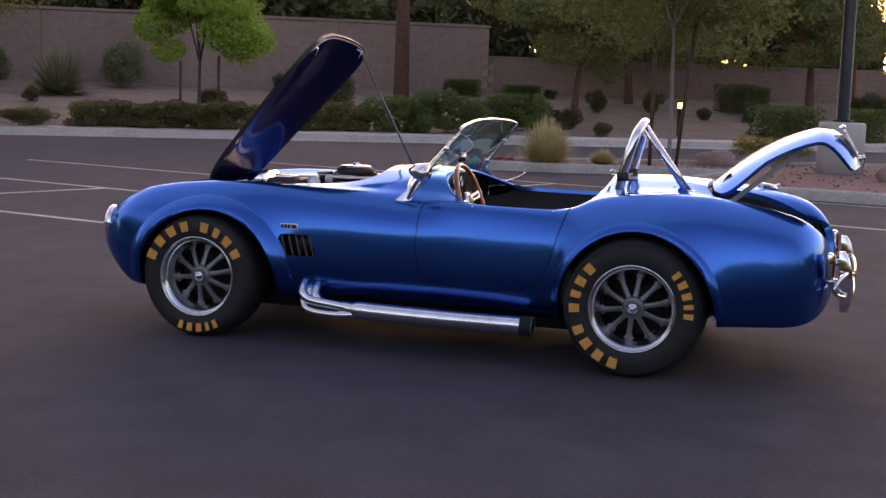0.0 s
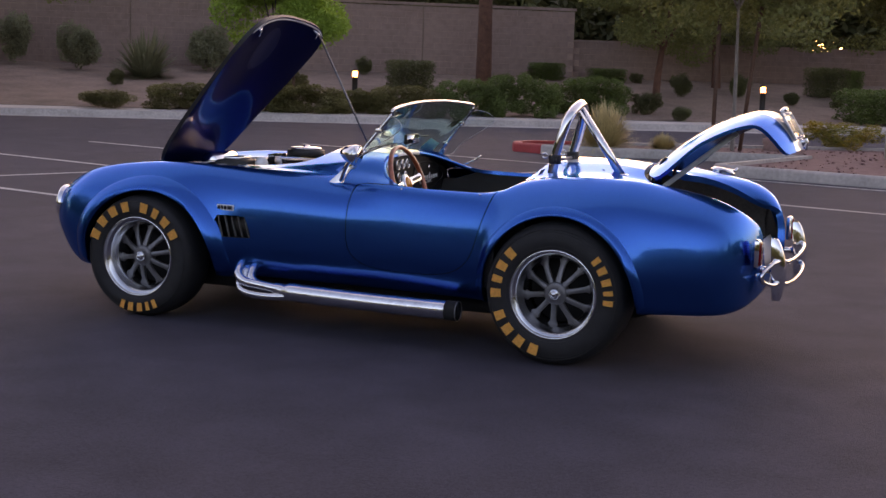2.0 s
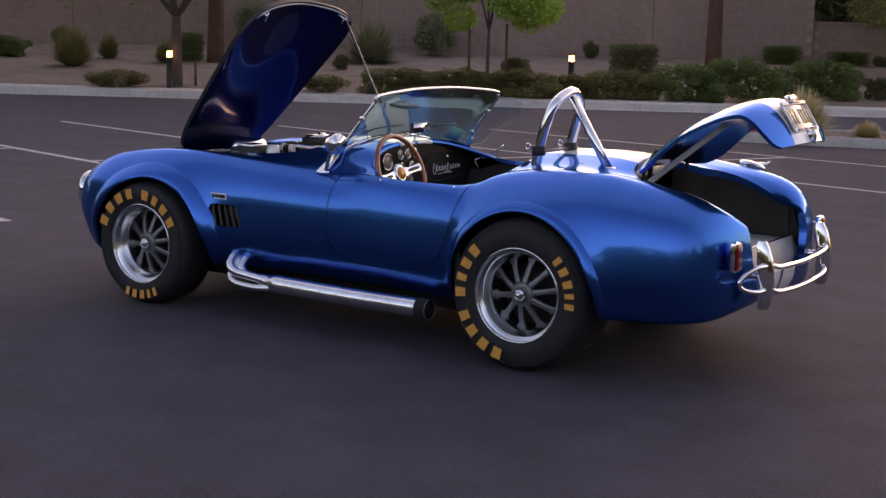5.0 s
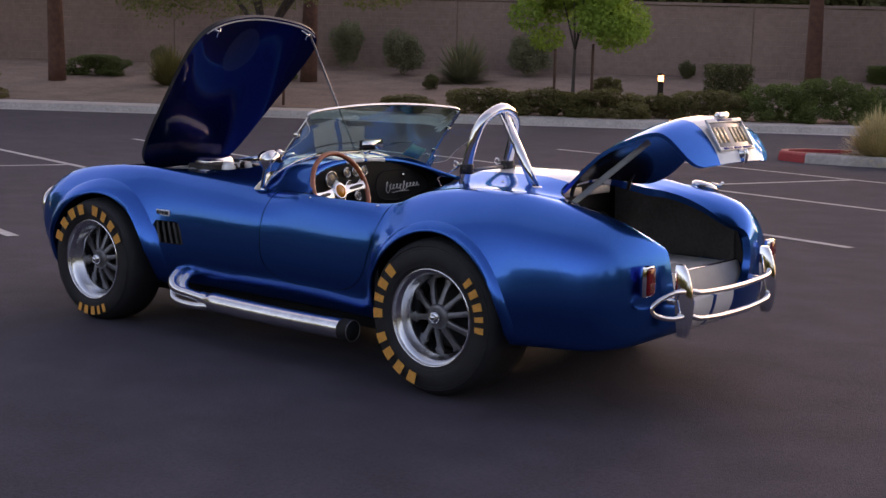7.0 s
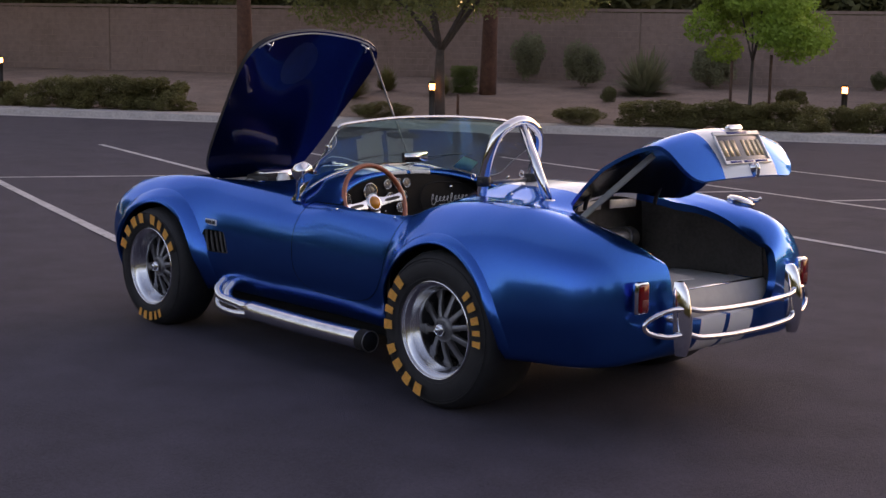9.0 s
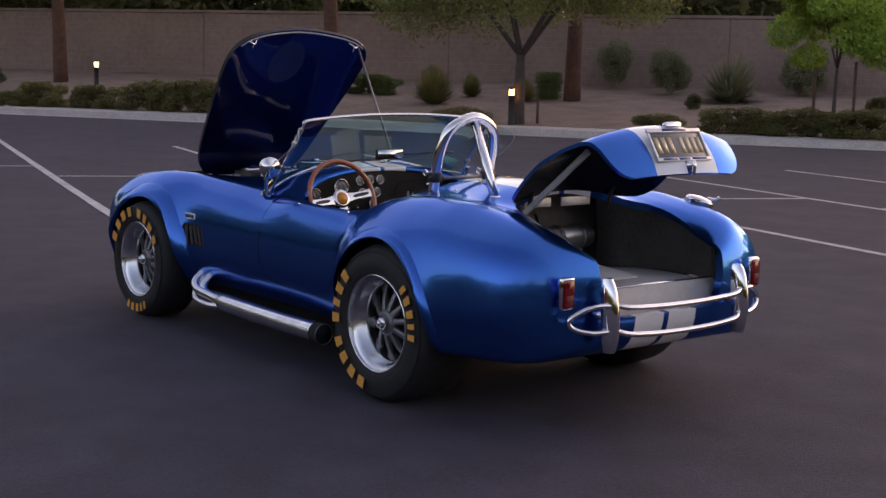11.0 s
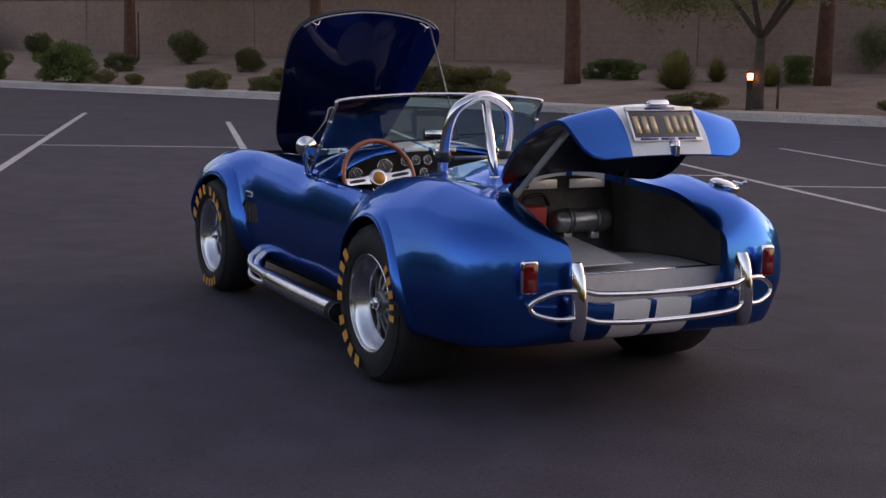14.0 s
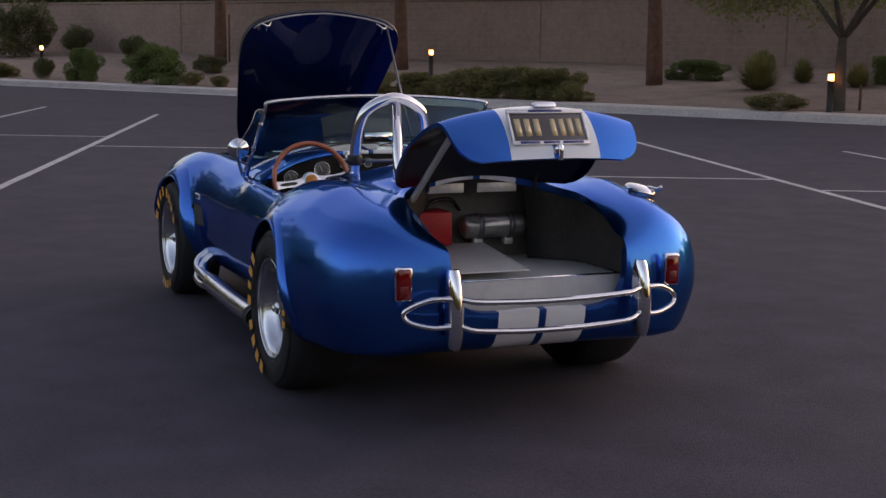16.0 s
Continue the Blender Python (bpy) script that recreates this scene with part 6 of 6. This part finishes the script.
for n, (kind, a, s, w, h) in enumerate(PLANTS):
    me = BUSH[kind][n % len(BUSH[kind])]
    ob = new("grass_clump" if kind == "spiky" else "shrub", me)
    x, y = spot(a, s)
    ob.matrix_world = Matrix.Translation((x, y, bank(a, s) - 0.02)) @ Matrix.Rotation(radians((n * 67) % 360) if kind not in ("boxh", "row", "green") else math.atan2(ALONG.y, ALONG.x), 4, "Z") @ Matrix.Diagonal((w * WIDER.get(kind, 1.0), w * 1.1, h * 1.08, 1))
    tagged(ob, *WORDS[kind], "planting on the bank")


def limbs(seed, height, spread, n, r0, fork):
    """Tapered trunk and limbs as one mesh; returns it with the limb ends."""
    rng = random.Random(seed)
    bm = bmesh.new()
    lean = Vector((rng.uniform(-0.04, 0.04), rng.uniform(-0.04, 0.04), 0)) * height
    top = Vector((0, 0, fork)) + lean
    tube(bm, smooth_path([Vector((0, 0, -0.1)), Vector((0, 0, fork * 0.5)) + lean * 0.3, top], 5), [r0 * (1.25 - 0.55 * k / 10) for k in range(11)], 10)
    ends = []
    for k in range(n):
        a = 2 * math.pi * (k + rng.uniform(-0.3, 0.3)) / n
        h = height * rng.uniform(0.75, 1.0)
        e = top + Vector((math.cos(a) * spread * rng.uniform(0.4, 0.85), math.sin(a) * spread * rng.uniform(0.4, 0.85), (h - fork) * rng.uniform(0.45, 0.9)))
        m = top.lerp(e, 0.45) + Vector((0, 0, 0.12 * height))
        tube(bm, smooth_path([top - Vector((0, 0, 0.15)), m, e], 5), [r0 * 0.55 * (1 - 0.08 * q) for q in range(11)], 7)
        ends.append(e)
        for _ in range(2):
            q = m.lerp(e, rng.uniform(0.1, 0.7))
            f = q + Vector((rng.uniform(-1, 1), rng.uniform(-1, 1), rng.uniform(0.1, 0.7))) * spread * 0.35
            tube(bm, [q, q.lerp(f, 0.5) + Vector((0, 0, 0.05)), f], [r0 * 0.25, r0 * 0.17, r0 * 0.08], 6)
            ends.append(f)
    return bm, ends


def tree(at, label, seed, height, spread, r0, fork, material, bark, leaves, size, low, category="tree", limbs_n=5):
    root = thing("tree", at, label, category, "trees round the lot")
    bm, ends = limbs(seed, height, spread, limbs_n, r0, fork)
    part("trunk", bm, bark, root)
    rng = random.Random(seed + 9)
    lumps = [((e.x, e.y, e.z), (spread * rng.uniform(0.22, 0.38), spread * rng.uniform(0.22, 0.38), spread * rng.uniform(0.14, 0.24))) for e in ends]
    for _ in range(20):
        a, k = rng.uniform(0, 6.28), math.sqrt(rng.uniform(0, 1)) * spread
        z = low + (height - low) * rng.uniform(0.0, 1.0) * (1.05 - 0.45 * (k / spread) ** 2)
        lumps.append(((math.cos(a) * k * 0.85, math.sin(a) * k * 0.85, z), (spread * rng.uniform(0.2, 0.34), spread * rng.uniform(0.2, 0.34), (height - low) * rng.uniform(0.10, 0.2))))
    for k in range(9):
        a = 0.7 * k
        lumps.append(((math.cos(a) * spread * 0.4, math.sin(a) * spread * 0.4, low + (height - low) * (0.2 + 0.06 * k)), (spread * 0.3, spread * 0.3, (height - low) * 0.16)))
    crown = new("crown", leaf_mesh("crown", lumps, leaves, size, material, seed))
    crown.parent = root
    return root


def bank_at(a, s, dz=0.0):
    x, y = spot(a, s)
    return (x, y, bank(a, s) + dz)


# tall straight reddish trunks, their crowns above the view
for n, (a, s) in enumerate(((-3.4, 32.2), (-10.4, 30.4), (-21.7, 32.8), (-30.9, 32.9), (11.5, 34.1), (27.5, 34.3))):
    tree(bank_at(a, s, -0.05), "tall pine with a straight reddish-brown trunk", 40 + n, 9.5, *((4.4, 0.21, 6.0, M_LEAFD, M_BARK, 15000, 0.17, 4.6) if a < -9 else (2.8, 0.21, 6.0, M_LEAFD, M_BARK, 5000, 0.13, 5.6)), "pine tree")
tree(bank_at(-3.2, 25.9, -0.05), "spreading olive-green tree with a forked grey trunk", 61, 5.4, 4.5, 0.14, 1.9, M_LEAFO, M_BARKG, 34000, 0.06, 2.6)
tree(bank_at(15.5, 29.2, -0.05), "rounded grey-green tree with a dark slim trunk", 62, 5.0, 3.1, 0.10, 1.8, M_LEAFO, M_BARK, 46000, 0.055, 1.7)
tree(bank_at(24.5, 31.7, -0.05), "broad olive-green tree below the wall", 63, 5.4, 3.4, 0.13, 2.0, M_LEAFO, M_BARK, 40000, 0.06, 1.75)
tree(bank_at(19.6, 35.0, -0.05), "grey-green tree against the wall", 66, 5.0, 3.2, 0.13, 2.0, M_LEAFO, M_BARK, 40000, 0.06, 1.75)
tree(bank_at(32.0, 30.0, -0.05), "broad olive-green tree below the wall", 67, 5.6, 3.0, 0.15, 1.9, M_LEAFO, M_BARK, 9000, 0.07, 1.9)
tree(bank_at(4.5, 25.6, -0.03), "young tree with a fresh bright green crown, staked", 64, 4.9, 1.9, 0.045, 1.75, M_LEAFY, M_BARKG, 40000, 0.055, 1.9)


def stake(at, h, lean=(0, 0), r=0.035):
    bm = tube(bmesh.new(), [Vector((0, 0, -0.2)), Vector((lean[0] * 0.5, lean[1] * 0.5, h * 0.5)), Vector((*lean, h))], r, 8)
    ob = part("tree_stake", bm, M_STAKE)
    ob.location = at
    return tagged(ob, "weathered round wooden tree stake in the ground", "tree stake", "tree stakes")


stake(bank_at(4.05, 25.5), 1.6)
stake(bank_at(4.95, 25.4), 1.75)
stake(bank_at(-2.75, 26.1), 0.6)
stake(bank_at(-31.5, 34.0), 1.9)


# ---- bollard lights ----
M_BOLLARD = mat("dark_bronze_paint", (0.022, 0.018, 0.016), 0.5, 0.3, 0.2, 10, 0.1, 80)
M_LAMPGLOW = glow("warm_lamp_glow", (1.0, 0.45, 0.13), 5.0)


def bollard(at, h=0.95):
    root = thing("bollard_light", at, "dark bronze bollard light with a lit warm head", "bollard light", "bollard lights")
    part("post", lathe(bmesh.new(), [(0.085, -0.05), (0.085, 0.01), (0.075, 0.02), (0.075, h - 0.22), (0.08, h - 0.21)], Matrix(), 20), M_BOLLARD, root)
    part("lamp_head", lathe(bmesh.new(), [(0.068, h - 0.21), (0.068, h - 0.055), (0.03, h - 0.05)], Matrix(), 20), M_LAMPGLOW, root, "glowing warm lens")
    part("cap", lathe(bmesh.new(), [(0.08, h - 0.055), (0.082, h - 0.03), (0.07, h - 0.005), (0.001, h)], Matrix(), 20), M_BOLLARD, root)
    return root


for a, s in ((-3.27, 25.5), (-19.0, 30.9), (-38.2, 29.9), (6.7, 27.6), (17.5, 26.3)):
    bollard(bank_at(a, s))

# ---- islands in the lot ----
isle = [(-3.42, 15.45), (-3.22, 14.95), (-2.65, 14.65), (-1.9, 14.7), (1.5, 15.5), (0.62, 12.35), (0.75, 12.1), (1.0, 11.98), (9.0, 9.7), (26.0, 4.8), (32.0, 22.0), (14.0, 24.0), (3.0, 19.8), (-2.6, 16.35), (-3.25, 15.95)]


def island_piece(name, pts, top, material, loop=True, inner=None):
    bm = bmesh.new()
    n = len(pts)
    out = [Vector((x, y, fall(x, y))) for x, y in pts]
    cen = Vector((sum(p.x for p in out) / n, sum(p.y for p in out) / n, 0))
    rows = []
    for i, p in enumerate(out):
        a, b = out[(i - 1) % n], out[(i + 1) % n]
        d = ((p - a).normalized() + (b - p).normalized()).normalized()
        nrm = Vector((-d.y, d.x, 0))
        rows.append([p + Vector((0, 0, -0.05)), p + nrm * 0.01 + Vector((0, 0, 0.11)), p + nrm * 0.035 + Vector((0, 0, 0.15)), p + nrm * 0.16 + Vector((0, 0, 0.15)), p + nrm * 0.165 + Vector((0, 0, 0.10))])
    return rows


rows = island_piece("kerb", isle, 0.15, M_CONCRETE)
bm = sheet(bmesh.new(), rows[2:14])
bmesh.ops.recalc_face_normals(bm, faces=bm.faces[:])
tagged(part("kerb", bm, M_CONCRETE, angle=60), "pale concrete kerb round a gravel island", "kerb", kind="structure")
bm = sheet(bmesh.new(), rows[13:] + rows[:3])
bmesh.ops.recalc_face_normals(bm, faces=bm.faces[:])
tagged(part("kerb", bm, M_REDKERB, angle=60), "red painted kerb nose of the island", "kerb", kind="structure")
bm = bmesh.new()
bm.faces.new([bm.verts.new(r[4]) for r in rows])
bmesh.ops.triangulate(bm, faces=bm.faces[:])
bmesh.ops.recalc_face_normals(bm, faces=bm.faces[:])
tagged(part("island_gravel", bm, M_REDGRAVEL, smooth=False), "reddish lava gravel filling the island", "gravel", kind="structure")
tree((0.15, 16.7, 0.0), "staked grey-green tree on the gravel island", 65, 4.6, 2.1, 0.032, 2.55, M_LEAFO, M_BARKP, 24000, 0.05, 2.15)
stake((-0.16, 16.5, 0.0), 2.3)
stake((0.23, 16.9, 0.0), 2.7, (0.25, 0.1))


def rock(at, r, seed):
    rng = random.Random(seed)
    bm = bmesh.new()
    bmesh.ops.create_icosphere(bm, subdivisions=3, radius=1)
    off = Vector((seed * 3.1, 0, 0))
    for v in bm.verts:
        v.co *= 1 + 0.35 * noise.noise(v.co * 1.3 + off) + 0.1 * noise.noise(v.co * 4 + off)
        v.co = Vector((v.co.x * r, v.co.y * r * 0.8, v.co.z * r * 0.55))
    ob = part("boulder", bm, mat("pink_granite", (0.27, 0.165, 0.155), 0.9, 0, 0.3, 5, 0.6, 30), None, angle=25)
    ob.location = at
    return tagged(ob, "rough pinkish landscape boulder on gravel", "boulder", "boulders")


rock((0.9, 17.6, 0.08), 0.38, 1)
rock((3.9, 15.0, 0.12), 0.3, 2)
rock((5.2, 14.3, 0.12), 0.34, 3)
for n, (x, y, w, h, kind) in enumerate(((-1.75, 15.3, 0.95, 0.95, "straw"), (1.75, 19.2, 1.5, 0.5, "flower"), (4.4, 17.5, 1.0, 0.5, "row"), (6.5, 15.0, 1.2, 0.6, "row"), (-0.9, 16.0, 0.5, 0.35, "straw"))):
    ob = new("grass_clump" if kind == "straw" else "shrub", BUSH[kind][0])
    ob.matrix_world = Matrix.Translation((x, y, 0.0)) @ Matrix.Diagonal((w, w, h, 1))
    tagged(ob, *WORDS[kind], "planting on the island")
M_FOOTING = mat("pale_smooth_concrete", (0.47, 0.45, 0.43), 0.85, 0, 0.12, 3, 0.2, 60)
M_POLE = mat("dark_grey_pole_paint", (0.03, 0.03, 0.034), 0.5, 0.4, 0.2, 5, 0.1, 60)
lamp = thing("street_lamp", (3.02, 16.9, 0.0), "dark grey street lamp pole on a round concrete base", "street lamp")
part("base", lathe(bmesh.new(), [(0.39, -0.1), (0.39, 0.84), (0.37, 0.88), (0.1, 0.89)], Matrix(), 32), M_FOOTING, lamp, "pale concrete footing")
part("pole", lathe(bmesh.new(), [(0.17, 0.89), (0.17, 0.92), (0.11, 0.94), (0.105, 3.0), (0.075, 8.0)], Matrix(), 20), M_POLE, lamp)
part("lamp_arm", tube(bmesh.new(), smooth_path([(0, 0, 7.8), (-0.4, -0.2, 8.1), (-1.2, -0.6, 8.15)], 5), 0.045, 8), M_POLE, lamp)
part("lamp_box", box(bmesh.new(), (-1.8, -0.85, 8.05), (-1.1, -0.45, 8.2), 0.03), M_POLE, lamp)

# loose lava stones over the island
rngs = random.Random(31)
verts, faces = [], []
while len(faces) < 800 * 6:
    x, y = rngs.uniform(-2.6, 9.0), rngs.uniform(11.0, 20.5)
    inside = False
    for (x0, y0), (x1, y1) in zip(isle, isle[1:] + isle[:1]):
        if (y0 > y) != (y1 > y) and x < (x1 - x0) * (y - y0) / (y1 - y0) + x0:
            inside = not inside
    if not inside or min(math.hypot(x - px, y - py) for px, py in isle) < 0.3:
        continue
    r, a, base = rngs.uniform(0.012, 0.042), rngs.uniform(0, 3), len(verts)
    top = fall(x, y) + 0.10
    ring = [(math.cos(a + k * math.pi / 2) * r * rngs.uniform(0.7, 1.2), math.sin(a + k * math.pi / 2) * r * rngs.uniform(0.7, 1.2)) for k in range(4)]
    verts += [(x + u, y + v, top - 0.02) for u, v in ring] + [(x + u * 0.55, y + v * 0.55, top + r * rngs.uniform(0.5, 0.8)) for u, v in ring]
    faces += [(base + k, base + (k + 1) % 4, base + 4 + (k + 1) % 4, base + 4 + k) for k in range(4)] + [(base + 4, base + 5, base + 6, base + 7), (base + 3, base + 2, base + 1, base)]
me = bpy.data.meshes.new("lava_stones")
me.from_pydata(verts, [], faces)
me.materials.append(mat("loose_lava_stone", (0.20, 0.108, 0.104), 0.95, 0, 0.25, 3, 0.5, 60, random=0.15))
tagged(new("lava_stones", me), "loose reddish lava stones scattered over the gravel", "stones", kind="stuff")

# ---- beyond the wall: dark planting ----
rngf = random.Random(8)
for n in range(70):
    a, s = -60 + 1.85 * n + rngf.uniform(-0.6, 0.6), 40.5 + (n % 4) * 1.8
    w, h = rngf.uniform(4.0, 6.0), rngf.uniform(3.4, 4.3)
    x, y = spot(a, s)
    ob = new("tree_belt", BUSH["belt"][n % 3])
    ob.matrix_world = Matrix.Translation((x, y, 0.9)) @ Matrix.Rotation(n * 1.3, 4, "Z") @ Matrix.Diagonal((w * 1.2, w, h * 1.2, 1))
    tagged(ob, "dark overgrown shrubbery behind the wall", "shrubbery", "greenery behind the wall")

# trees on the near side of the lot, mirrored in the bodywork
for n, (x, y, hh, sp) in enumerate(((14, -20, 6.5, 3.2), (9, -24, 6.0, 3.2), (-2, -25, 6.0, 3.2), (18, -17, 6.0, 3.0), (-14, -27, 6.5, 3.2), (22, -14, 7.5, 3.6), (27, -6, 6.5, 3.4), (4, -26, 7.5, 3.6), (-8, -28, 6.5, 3.2), (30, 4, 7.0, 3.4), (-20, -26, 7.0, 3.4), (-25, -7, 9.0, 3.8), (-28, -11, 8.0, 3.6), (-23, -14, 9.5, 4.0), (-27, -18, 8.5, 3.6), (-30, -4, 8.5, 3.6))):
    tree((x, y, -0.03), "leafy tree at the near edge of the lot", 80 + n, hh, sp, 0.16, 2.2, M_LEAFO, M_BARKG, 7000, 0.14, 2.0)

# dark tree line round the near sides of the lot
for n in range(46):
    ang = radians(190 + 205 * n / 45)
    r = 47 + 6 * ((n * 37) % 10) / 10
    w, h = 7.5 + 2.5 * ((n * 53) % 10) / 10, 6.0 + 3.5 * ((n * 29) % 10) / 10
    ob = new("tree_belt", BUSH["belt"][n % 3])
    ob.matrix_world = Matrix.Translation((r * math.cos(ang), r * math.sin(ang), -0.3)) @ Matrix.Rotation(n * 1.7, 4, "Z") @ Matrix.Diagonal((w, w, h, 1))
    tagged(ob, "dark mass of trees at the edge of the lot", "tree line", "tree line round the lot")
